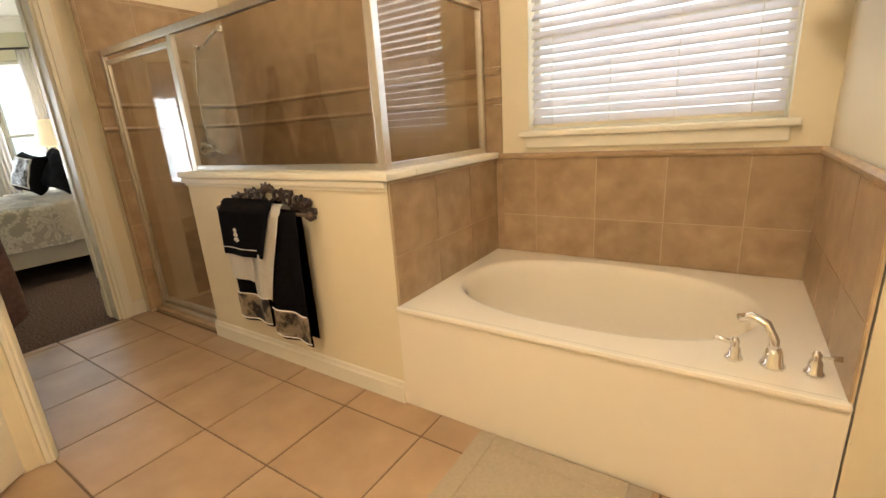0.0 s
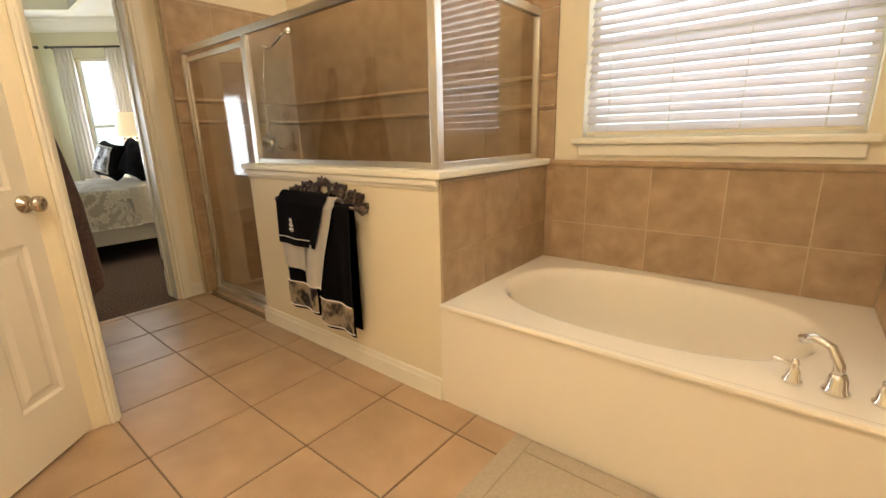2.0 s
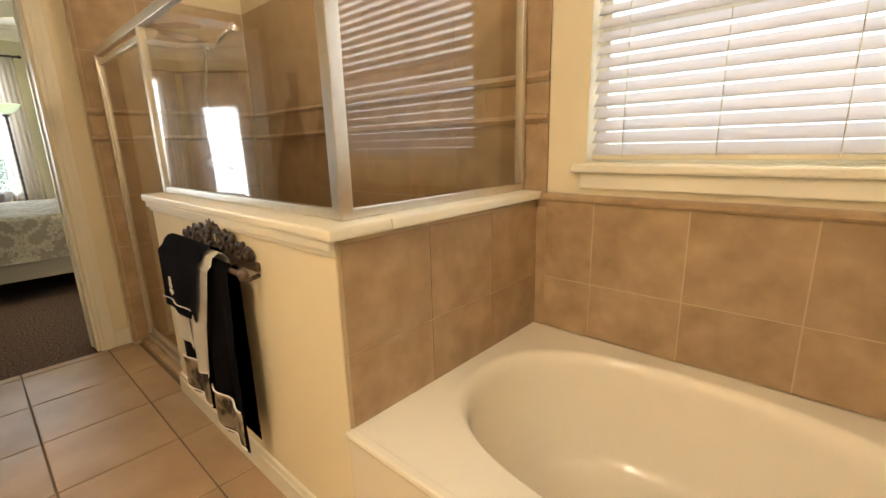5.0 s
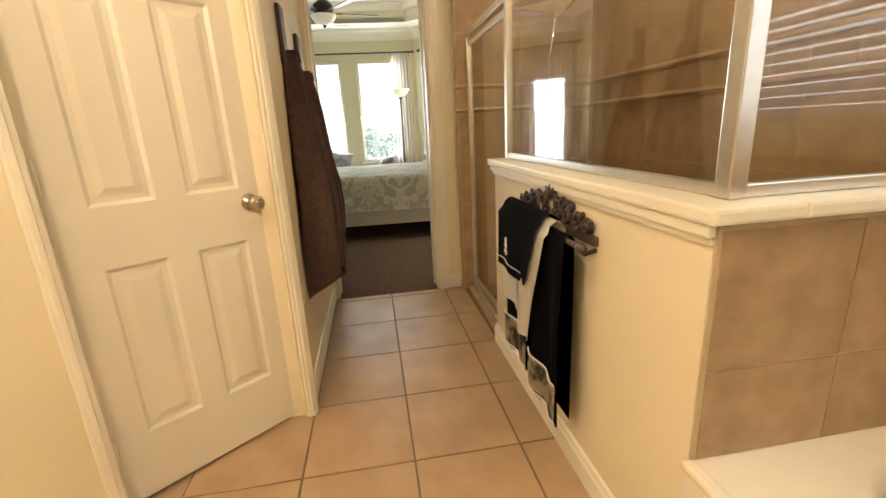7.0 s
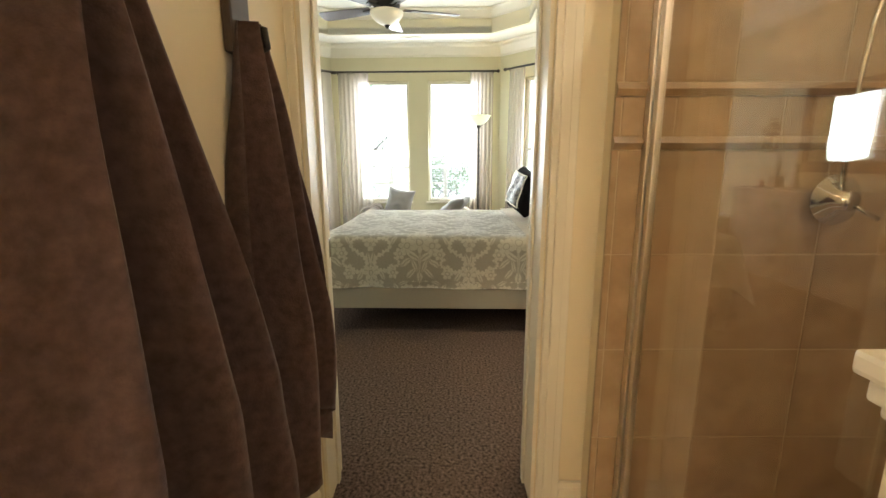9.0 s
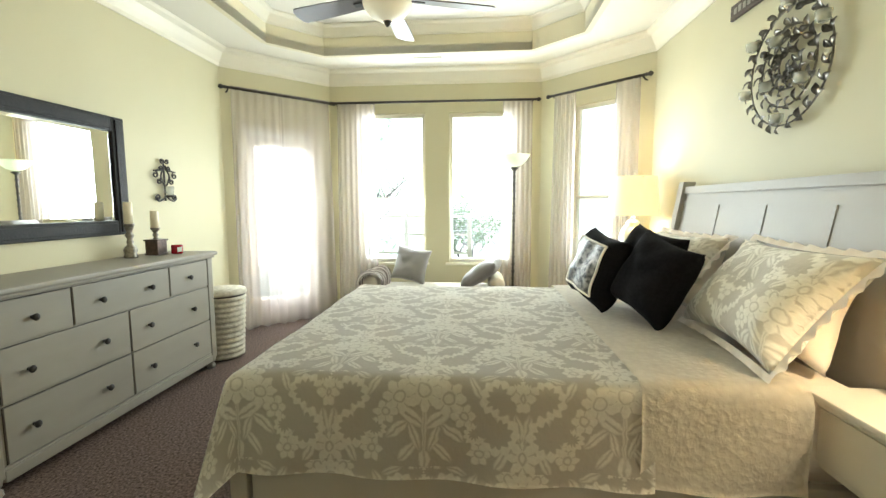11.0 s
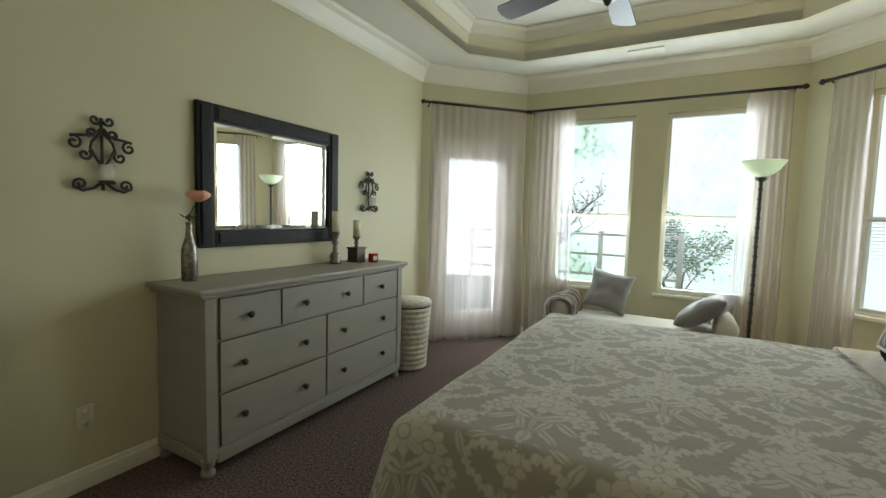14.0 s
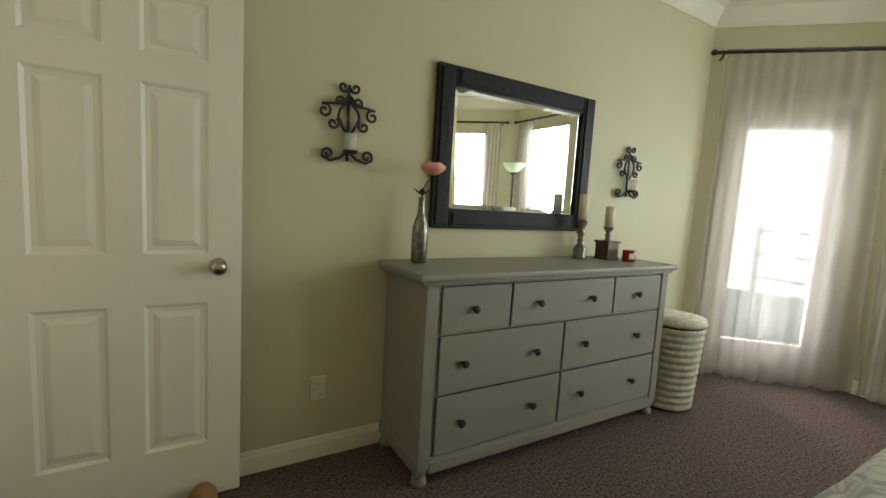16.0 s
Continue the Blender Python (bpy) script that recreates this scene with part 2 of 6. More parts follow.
CREAM = mat("cream_wall_paint", (0.61, 0.57, 0.385), 0.6, second=(0.575, 0.535, 0.355), scale=1.3, bump=0.06, bump_scale=180)
BATHWALL = mat("bath_wall_paint", (0.78, 0.70, 0.52), 0.55, second=(0.74, 0.66, 0.48), scale=1.3, bump=0.06, bump_scale=180)
CEIL = mat("ceiling_paint", (0.78, 0.75, 0.66), 0.8, second=(0.74, 0.71, 0.62), scale=2, bump=0.05, bump_scale=120)
TRAYSIDE = mat("tray_paint", (0.76, 0.70, 0.51), 0.7, scale=2, bump=0.05)
TRIM = mat("trim_paint", (0.82, 0.78, 0.66), 0.35, second=(0.78, 0.74, 0.62), scale=3, bump=0.02, bump_scale=40)
DOORP = mat("door_paint", (0.82, 0.77, 0.66), 0.38, second=(0.79, 0.74, 0.63), scale=2, bump=0.03, bump_scale=60)
FTILE = mat("floor_tile", (0.49, 0.345, 0.215), 0.34, second=(0.34, 0.225, 0.13), scale=4.5, mix=0.6, bump=0.08, bump_scale=30, spread=0.06)
WTILE = mat("wall_tile", (0.44, 0.315, 0.19), 0.34, second=(0.285, 0.19, 0.103), scale=11, mix=0.5, bump=0.08, bump_scale=35, spread=0.05)
GROUT = mat("floor_grout", (0.20, 0.14, 0.09), 0.9, scale=20, bump=0.2)
WGROUT = mat("wall_grout", (0.52, 0.41, 0.27), 0.9, scale=20, bump=0.2)
CARPET = mat("carpet", (0.21, 0.155, 0.135), 1.0, second=(0.035, 0.025, 0.022), scale=75, mix=0.42, bump=0.4, bump_scale=90, spec=0.0)
ACRYL = mat("tub_acrylic", (0.86, 0.80, 0.68), 0.12, second=(0.85, 0.79, 0.67), scale=2)
CHROME = mat("chrome", (0.85, 0.84, 0.82), 0.08, 1.0, second=(0.8, 0.79, 0.77))
ALU = mat("brushed_aluminium", (0.78, 0.75, 0.70), 0.28, 1.0, second=(0.7, 0.68, 0.63), scale=30)
NICKEL = mat("satin_nickel", (0.52, 0.46, 0.38), 0.22, 1.0, second=(0.45, 0.39, 0.32))
SHGLASS = pane_glass("shower_glass", (0.955, 0.94, 0.90), 0.07)
WINGLASS = pane_glass("window_glass", (0.98, 0.99, 0.985), 0.02)
IRON = mat("dark_iron", (0.016, 0.013, 0.012), 0.5, 0.2, second=(0.034, 0.027, 0.021), scale=40, bump=0.2)
BRONZE = mat("worn_bronze", (0.05, 0.035, 0.03), 0.4, 0.6, second=(0.14, 0.10, 0.08), scale=45, bump=0.4, bump_scale=90)
SILVER = mat("aged_silver", (0.36, 0.34, 0.30), 0.3, 0.9, second=(0.10, 0.088, 0.075), scale=50, bump=0.2)
BLACKCL = mat("black_cloth", (0.006, 0.006, 0.007), 0.9, second=(0.012, 0.011, 0.013), scale=60, bump=0.12, bump_scale=220, spec=0.08)
WHITECL = mat("white_terry", (0.90, 0.87, 0.81), 0.95, second=(0.84, 0.81, 0.75), scale=80)
GOLDCL = mat("gold_brocade", (0.46, 0.37, 0.25), 0.6, second=(0.05, 0.04, 0.035), scale=17, mix=0.14, bump=0.15)
BROWNCL = mat("brown_terry", (0.21, 0.128, 0.115), 0.95, second=(0.10, 0.062, 0.054), scale=50, bump=0.18, bump_scale=240, sheen=0.2)
MATCL = mat("bath_mat_cotton", (0.46, 0.39, 0.29), 0.95, second=(0.40, 0.34, 0.25), scale=70, bump=0.2, bump_scale=200)
BLIND = see_through("blind_slat", (0.77, 0.74, 0.74), 0.0, 0.4, True)
MINI = mat("mini_blind", (0.85, 0.87, 0.86), 0.5, scale=4)
SHEER = see_through("sheer_curtain", (0.62, 0.545, 0.55), 0.58, 0.9, True)
GREIGE = mat("grey_painted_wood", (0.29, 0.268, 0.226), 0.45, second=(0.262, 0.242, 0.203), scale=3, bump=0.04, bump_scale=50, stretch=(1, 1, 4))
BEDWOOD = mat("bed_painted_wood", (0.36, 0.335, 0.29), 0.42, second=(0.335, 0.31, 0.265), scale=3, bump=0.04, bump_scale=50)
WHITEW = mat("white_painted_wood", (0.80, 0.76, 0.66), 0.4, second=(0.76, 0.72, 0.62), scale=3, bump=0.03)
DARKGAP = mat("painted_gap_shade", (0.06, 0.055, 0.045), 0.8, scale=8)
MIRRORM = mat("mirror_silver", (0.93, 0.95, 0.93), 0.01, 1.0, second=(0.93, 0.95, 0.93))
BLACKF = mat("black_carved_wood", (0.012, 0.012, 0.013), 0.45, second=(0.022, 0.02, 0.019), scale=35, bump=0.35, bump_scale=70, spec=0.2)
DAMASK = two_tone("damask_quilt", (0.60, 0.56, 0.485), (0.93, 0.90, 0.81), damask, 0.85, 0.25)
QUILT = two_tone("cream_quilting", (0.86, 0.80, 0.68), (0.74, 0.68, 0.57), quilting, 0.85, 0.45)
SHEET = mat("cream_sheet", (0.82, 0.74, 0.64), 0.9, second=(0.78, 0.70, 0.60), scale=6, bump=0.15, bump_scale=30)
THROW = two_tone("striped_throw", (0.16, 0.13, 0.11), (0.62, 0.55, 0.48), stripes, 0.95, 0.3)
LILAC = mat("grey_satin", (0.25, 0.235, 0.23), 0.5, second=(0.21, 0.20, 0.195), scale=8, bump=0.2, bump_scale=40, sheen=0.3)
SEQUIN = mat("silver_sequins", (0.02, 0.02, 0.02), 0.3, 0.3, second=(0.22, 0.205, 0.185), scale=34, mix=0.2, bump=0.5, bump_scale=90)
BENCHCL = mat("pale_bench_cloth", (0.62, 0.58, 0.50), 0.85, second=(0.58, 0.54, 0.46), scale=9, bump=0.1, bump_scale=150)
WICKER = mat("white_wicker", (0.66, 0.63, 0.52), 0.7, second=(0.42, 0.39, 0.30), scale=30, mix=0.4, bump=0.3, bump_scale=60)
WAX = mat("ivory_wax", (0.80, 0.72, 0.54), 0.4, second=(0.76, 0.68, 0.50), scale=8)
RED = mat("red_glass", (0.35, 0.01, 0.02), 0.15, second=(0.28, 0.01, 0.015), scale=9)
PAPER = mat("label_paper", (0.8, 0.78, 0.72), 0.6, scale=20)
ROSE = mat("coral_petal", (0.80, 0.33, 0.22), 0.6, second=(0.85, 0.45, 0.33), scale=20)
LEAF = mat("green_leaf", (0.03, 0.06, 0.025), 0.5, second=(0.05, 0.09, 0.035), scale=20)
FANWOOD = mat("fan_blade_wood", (0.045, 0.032, 0.028), 0.35, second=(0.07, 0.05, 0.042), scale=20, stretch=(1, 12, 1))
SHADE = glow("lamp_shade_linen", (1.0, 0.80, 0.48), 0.45)
# fan light is off: faint emission only brightens the frosted bowl
BOWL = glow("frosted_bowl_glow", (0.98, 0.92, 0.74), 0.12)
GREENBOWL = see_through("pale_green_glass", (0.78, 0.84, 0.66), 0.1, 0.3, True)
FLUSH = glow("lit_diffuser", (1.0, 0.86, 0.60), 9.0)
CRYSTAL = mat("mercury_glass", (0.72, 0.72, 0.66), 0.12, 0.55, second=(0.85, 0.83, 0.75), scale=25)
WOODHOOK = mat("dark_wood_plaque", (0.07, 0.045, 0.032), 0.5, second=(0.04, 0.026, 0.02), scale=12, stretch=(1, 1, 0.2))
BRASSY = mat("oak_knob", (0.30, 0.16, 0.06), 0.5, second=(0.24, 0.125, 0.05), scale=20)
BOOKS = [mat("book_cover", c, 0.6, scale=9) for c in ((0.35, 0.03, 0.03), (0.04, 0.05, 0.14), (0.05, 0.04, 0.05), (0.5, 0.45, 0.38), (0.20, 0.10, 0.05))]
PLASTIC = mat("ivory_plastic", (0.78, 0.74, 0.62), 0.35, scale=4)

# ---- shape helpers ----
def box(bm, x0, x1, y0, y1, z0, z1, bev=0.0, m=None):
    r = bmesh.ops.create_cube(bm, size=1)
    vs = r["verts"]
    bmesh.ops.scale(bm, vec=(abs(x1 - x0), abs(y1 - y0), abs(z1 - z0)), verts=vs)
    bmesh.ops.translate(bm, vec=((x0 + x1) / 2, (y0 + y1) / 2, (z0 + z1) / 2), verts=vs)
    if bev:
        es = list({e for v in vs for e in v.link_edges})
        vs = list({v for f in bmesh.ops.bevel(bm, geom=es, offset=bev, segments=2, affect="EDGES", profile=0.6)["faces"] for v in f.verts} | {v for v in vs if v.is_valid})
    if m is not None:
        bmesh.ops.transform(bm, matrix=m, verts=vs)
    return bm


def lathe(bm, profile, seg=24, m=None):
    rings = []
    for r, z in profile:
        rings.append([bm.verts.new((r * math.cos(2 * math.pi * i / seg), r * math.sin(2 * math.pi * i / seg), z)) for i in range(seg)])
    for a, b in zip(rings, rings[1:]):
        for i in range(seg):
            f = bm.faces.new((a[i], a[(i + 1) % seg], b[(i + 1) % seg], b[i]))
            f.smooth = True
    if profile[0][0] > 1e-4:
        bm.faces.new(rings[0][::-1])
    if profile[-1][0] > 1e-4:
        bm.faces.new(rings[-1])
    if m is not None:
        bmesh.ops.transform(bm, matrix=m, verts=[v for r in rings for v in r])
    return bm


def tube(bm, pts, r, seg=8, taper=None):
    pts = [Vector(p) for p in pts]
    rings = []
    for i, p in enumerate(pts):
        d = (pts[min(i + 1, len(pts) - 1)] - pts[max(i - 1, 0)]).normalized()
        a = d.orthogonal().normalized() if i == 0 else (a - d * a.dot(d)).normalized()
        c = d.cross(a)
        rr = r * (taper[i] if taper else 1)
        rings.append([bm.verts.new(p + rr * (a * math.cos(2 * math.pi * k / seg) + c * math.sin(2 * math.pi * k / seg))) for k in range(seg)])
    for x, y in zip(rings, rings[1:]):
        for k in range(seg):
            bm.faces.new((x[k], x[(k + 1) % seg], y[(k + 1) % seg], y[k])).smooth = True
    bm.faces.new(rings[0][::-1])
    bm.faces.new(rings[-1])
    return bm


def sheet(bm, nu, nv, fn, thick=0.0):
    """A grid fn(u, v) with u, v from 0 to 1; UVs from fn's second value, or u, v."""
    uvl = bm.loops.layers.uv.verify()
    grid, uvs = [], {}
    for i in range(nu + 1):
        row = []
        for j in range(nv + 1):
            p, t = fn(i / nu, j / nv)
            v = bm.verts.new(p)
            uvs[v] = t
            row.append(v)
        grid.append(row)
    for i in range(nu):
        for j in range(nv):
            f = bm.faces.new((grid[i][j], grid[i + 1][j], grid[i + 1][j + 1], grid[i][j + 1]))
            f.smooth = True
            for lp in f.loops:
                lp[uvl].uv = uvs[lp.vert]
    if thick:
        bmesh.ops.solidify(bm, geom=bm.faces[:], thickness=thick)
    return bm


def prism(bm, pts, z0, z1):
    """A flat outline in x, y, raised from z0 to z1."""
    a = [bm.verts.new((x, y, z0)) for x, y in pts]
    b = [bm.verts.new((x, y, z1)) for x, y in pts]
    bm.faces.new(a[::-1])
    bm.faces.new(b)
    for i in range(len(pts)):
        bm.faces.new((a[i], a[(i + 1) % len(pts)], b[(i + 1) % len(pts)], b[i]))
    bmesh.ops.recalc_face_normals(bm, faces=bm.faces[:])
    return bm


def mesh_of(name, bm, material):
    bmesh.ops.recalc_face_normals(bm, faces=bm.faces[:])
    me = bpy.data.meshes.new(name)
    bm.to_mesh(me)
    bm.free()
    me.materials.append(material)
    return me


def thing(name, label, category, x, y, z, rz=0, group=""):
    ob = new(name)
    ob.empty_display_size = 0.1
    ob.matrix_world = FR @ pose(x, y, z, 0, 0, rz)
    return tagged(ob, label, category, group)


def part(name, bm, material, parent, label=""):
    ob = new(name, mesh_of(name, bm, material))
    ob.parent = parent
    return tagged(ob, label)


def solo(name, bm, material, label, category, x=0, y=0, z=0, rz=0, group="", kind=""):
    ob = new(name, mesh_of(name, bm, material))
    ob.matrix_world = FR @ pose(x, y, z, 0, 0, rz)
    return tagged(ob, label, category, group, kind)


def struct(name, bm, material, label="", m=None):
    ob = new(name, mesh_of(name, bm, material))
    ob.matrix_world = FR if m is None else m
    return tagged(ob, label, "", "", "structure")


def B():
    return bmesh.new()


def along(ax, ay, bx, by):
    """Axes of a wall from a to b: x runs along it, y to its left."""
    return FR @ pose(ax, ay, 0, 0, 0, math.degrees(math.atan2(by - ay, bx - ax))), math.hypot(bx - ax, by - ay)


def wall(name, a, b, h, thick, holes, material, label):
    """A wall whose face runs from a to b, its body to the right of the line; holes: (s0, s1, z0, z1)."""
    m, length = along(*a, *b)
    bm, s = B(), 0.0
    for s0, s1, z0, z1 in sorted(holes):
        box(bm, s, s0, -thick, 0, 0, h)
        if z0 > 0.01:
            box(bm, s0, s1, -thick, 0, 0, z0)
        if z1 < h:
            box(bm, s0, s1, -thick, 0, z1, h)
        s = s1
    box(bm, s, length, -thick, 0, 0, h)
    return struct(name, bm, material, label, m), m, length


def strip(name, m, s0, s1, profile, material, label):
    """A moulding with an outline (out, z) swept along a wall from s0 to s1."""
    bm = B()
    a = [bm.verts.new((s0, o, z)) for o, z in profile]
    b = [bm.verts.new((s1, o, z)) for o, z in profile]
    bm.faces.new(a)
    bm.faces.new(b[::-1])
    for i in range(len(profile)):
        bm.faces.new((a[i], b[i], b[(i + 1) % len(profile)], a[(i + 1) % len(profile)]))
    bmesh.ops.recalc_face_normals(bm, faces=bm.faces[:])
    return struct(name, bm, material, label, m)


BASE = [(0.001, 0), (0.016, 0), (0.016, 0.075), (0.012, 0.082), (0.009, 0.10), (0.001, 0.105)]


def crown(z, h, d):
    return [(0.001, z - h), (0.012, z - h), (0.018, z - h * 0.82), (d * 0.35, z - h * 0.6), (d * 0.6, z - h * 0.28), (d * 0.92, z - h * 0.16), (d, z - 0.012), (d, z - 0.001), (0.001, z - 0.001)]


def casing(name, m, s0, s1, z1, material, label, z0=0.0, w=0.085, side=1, sill=False):
    bm = B()
    for x0, x1, a, b in ((s0 - w, s0 - 0.004, z0, z1 + w), (s1 + 0.004, s1 + w, z0, z1 + w), (s0 - 0.004, s1 + 0.004, z1 + 0.004, z1 + w)):
        ya, yb = (0.001, 0.018) if side > 0 else (-0.018, -0.001)
        box(bm, x0, x1, ya, yb, a, b, 0.004)
        if x1 - x0 < 0.2:
            box(bm, x0 + w * 0.3, x1 - w * 0.25, *((0.012, 0.025) if side > 0 else (-0.025, -0.012)), a, b - w * 0.3, 0.004)
    return struct(name, bm, material, label, m)


def raised_panel(bm, x0, x1, z0, z1, yf, s=1):
    """A sunk field with a raised middle on a door's face at y = yf."""
    def ring(i, y):
        return [bm.verts.new((x, y, z)) for x, z in ((x0 + i, z0 + i), (x1 - i, z0 + i), (x1 - i, z1 - i), (x0 + i, z1 - i))]
    rings = [ring(0, yf), ring(0.012, yf - 0.009 * s), ring(0.028, yf - 0.009 * s), ring(0.05, yf - 0.002 * s)]
    for a, b in zip(rings, rings[1:]):
        for k in range(4):
            bm.faces.new((a[k], a[(k + 1) % 4], b[(k + 1) % 4], b[k]))
    bm.faces.new(rings[-1])


def door_leaf(bm, w, h, t=0.035):
    """Six raised panels a side; x from 0 to w, faces at y = 0 and y = -t."""
    st = w * 0.155
    xs = [0, st, w / 2 - st * 0.45, w / 2 + st * 0.45, w - st, w]
    zs = [0, h * 0.115, h * 0.40, h * 0.495, h * 0.795, h * 0.845, h * 0.945, h]
    for yf, s in ((0, 1), (-t, -1)):
        for i in range(5):
            for j in range(7):
                if i in (1, 3) and j in (1, 3, 5):
                    raised_panel(bm, xs[i], xs[i + 1], zs[j], zs[j + 1], yf, s)
                else:
                    bm.faces.new([bm.verts.new((x, yf, z)) for x, z in ((xs[i], zs[j]), (xs[i + 1], zs[j]), (xs[i + 1], zs[j + 1]), (xs[i], zs[j + 1]))])
    for x in (0, w):
        bm.faces.new([bm.verts.new((x, y, z)) for y, z in ((0, 0), (-t, 0), (-t, h), (0, h))])
    for z in (0, h):
        bm.faces.new([bm.verts.new((x, y, z)) for x, y in ((0, 0), (w, 0), (w, -t), (0, -t))])
    bmesh.ops.remove_doubles(bm, verts=bm.verts[:], dist=0.0004)
    bmesh.ops.recalc_face_normals(bm, faces=bm.faces[:])
    return bm


def knob_set(parent, x, z, y=0.0):
    part("door_knob", lathe(B(), [(0.032, 0), (0.032, 0.006), (0.012, 0.012), (0.011, 0.03), (0.02, 0.036), (0.029, 0.048), (0.028, 0.062), (0.016, 0.07), (0.0, 0.071)], 24, pose(x, y, z, -90)), NICKEL, parent, "satin nickel round knob")


# ---- bathroom: structure ----
H1 = 2.74
W_END, M_END, L_END = wall("wall_west", (-2.42, 3.2), (-2.42, -1.0), H1 + 0.5, 0.20, [(1.21, 1.97, 0, 2.09)], BATHWALL, "cream painted wall with the opening to the bedroom")
W_WIN, M_WIN, L_WIN = wall("wall_north", (1.53, 3.14), (-2.42, 3.14), H1, 0.14, [(0.24, 1.33, 1.13, 2.25)], BATHWALL, "cream painted wall with an arched window")
wall("wall_vanity", (1.78, -1.0), (1.78, 2.18), H1, 0.12, [], BATHWALL, "cream painted wall")
wall("wall_stub_front", (1.78, 2.18), (1.43, 2.18), H1, 0.02, [], BATHWALL, "cream painted wall end beside the bathtub")
wall("wall_east", (1.43, 2.20), (1.43, 3.14), H1, 0.30, [], BATHWALL, "cream painted wall beside the bathtub")
wall("wall_passage", (-2.42, 1.20), (-1.035, 1.20), H1, 0.10, [], BATHWALL, "cream painted passage wall")
DU = Vector((0.64, -0.768))
dA, dB = (-1.035, 1.20), (-1.035 + DU.x * 0.98, 1.20 + DU.y * 0.98)
_, M_DW, _ = wall("wall_closet", dA, dB, H1, 0.16, [(0.02, 0.67, 0, 2.04)], BATHWALL, "cream painted slanted wall round a closet door")
wall("wall_inner", dB, (dB[0], -1.0), H1, 0.10, [], BATHWALL, "cream painted wall")
wall("wall_south", (-2.48, -1.0), (1.90, -1.0), H1, 0.12, [], BATHWALL, "cream painted wall")
struct("wall_shower_end", box(B(), -2.419, -2.36, 2.16, 3.139, 0, H1 - 0.001), BATHWALL, "cream wall at the shower's end")
struct("ceiling_bath", box(B(), -2.42, 1.92, -1.12, 3.28, H1, H1 + 0.1), CEIL, "matt cream ceiling")
FLOOR_B = struct("floor_bath", box(B(), -2.415, 1.92, -1.12, 3.28, -0.12, -0.004), GROUT, "beige ceramic floor tiles with dark joints")
strip("baseboard_passage", along(-2.42, 1.20, -1.035, 1.20)[0], 0.0, 1.385, BASE, TRIM, "white painted baseboard")
strip("baseboard_west", M_END, 1.041, 1.124, BASE, TRIM, "white painted baseboard")
casing("door_frame_bedroom", M_END, 1.21, 1.97, 2.09, TRIM, "white painted door casing")
casing("door_frame_bedroom_inner", M_END @ pose(0, -0.20, 0), 1.21, 1.97, 2.09, TRIM, "white painted door casing", side=-1)
bm = B()
for s0, s1 in ((1.21, 1.222), (1.958, 1.97)):
    box(bm, s0, s1, -0.20, 0.0, 0, 2.09)
    box(bm, *((s0 + 0.012, s0 + 0.022) if s0 < 1.5 else (s0 - 0.010, s0)), -0.145, -0.11, 0, 2.08, 0.003)
box(bm, 1.222, 1.958, -0.20, 0, 2.078, 2.09)
JAMB = struct("door_jamb", bm, TRIM, "white painted jamb with a strike plate and hinges", M_END)
casing("door_frame_closet", M_DW, 0.02, 0.67, 2.04, TRIM, "white painted door casing", w=0.05)
part("strike_plate", box(B(), 1.953, 1.957, -0.19, -0.155, 0.90, 0.97, 0.001), NICKEL, JAMB, "nickel strike plate")
for hz in (0.25, 1.05, 1.85):
    part("hinge", box(B(), 1.223, 1.226, -0.19, -0.15, hz - 0.045, hz + 0.045, 0.001), NICKEL, JAMB, "nickel hinge leaf")

# arched window
bm = B()
N = 28
arch = [(0.24 + 1.09 * i / N, 2.06 + 0.15 * math.sin(math.pi * i / N) ** 0.75) for i in range(N + 1)]
for (s0, z0), (s1, z1) in zip(arch, arch[1:]):
    vs = [bm.verts.new((s, y, z)) for y in (0, -0.14) for s, z in ((s0, z0), (s1, z1), (s1, 2.25), (s0, 2.25))]
    for q in ((0, 1, 2, 3), (4, 5, 6, 7), (0, 1, 5, 4)):
        bm.faces.new([vs[k] for k in q])
bmesh.ops.recalc_face_normals(bm, faces=bm.faces[:])
struct("wall_arch", bm, BATHWALL, "cream plaster arch over the window", M_WIN)
WIN1 = struct("window_1", box(B(), 0.24, 1.33, -0.115, -0.085, 2.035, 2.065, 0.004), TRIM, "white arched bathroom window with wooden blinds", M_WIN)
bm = B()
tube(bm, [(s, -0.095, z - 0.012) for s, z in arch], 0.02, 8)
part("arch_frame", bm, TRIM, WIN1)
bm = B()
for s0, s1, z0, z1 in ((0.24, 0.275, 1.13, 2.04), (1.295, 1.33, 1.13, 2.04), (0.275, 1.295, 1.13, 1.165), (0.275, 1.295, 1.56, 1.595)):
    box(bm, s0, s1, -0.11, -0.08, z0, z1, 0.004)
part("window_frame", bm, TRIM, WIN1)
o = part("pane", box(B(), 0.25, 1.32, -0.098, -0.094, 1.14, 2.19), WINGLASS, WIN1)
o.visible_shadow = False
struct("window_sill_bath", box(box(B(), 0.20, 1.37, -0.08, 0.05, 1.098, 1.128, 0.008), 0.23, 1.34, 0.001, 0.024, 1.04, 1.098, 0.006), TRIM, "white painted sill and apron", M_WIN)
BL = thing("window_blind", "cream wooden venetian blind, half closed", "blind", 1.53 - 0.785, 3.14, 1.14, 180)
bm = B()
box(bm, -0.535, 0.535, -0.055, 0.004, 0.855, 0.925, 0.006)
part("head_rail", bm, BATHWALL, BL, "cream valance")
slat = mesh_of("slat", box(B(), -0.53, 0.53, -0.025, 0.025, -0.0015, 0.0015), BLIND)
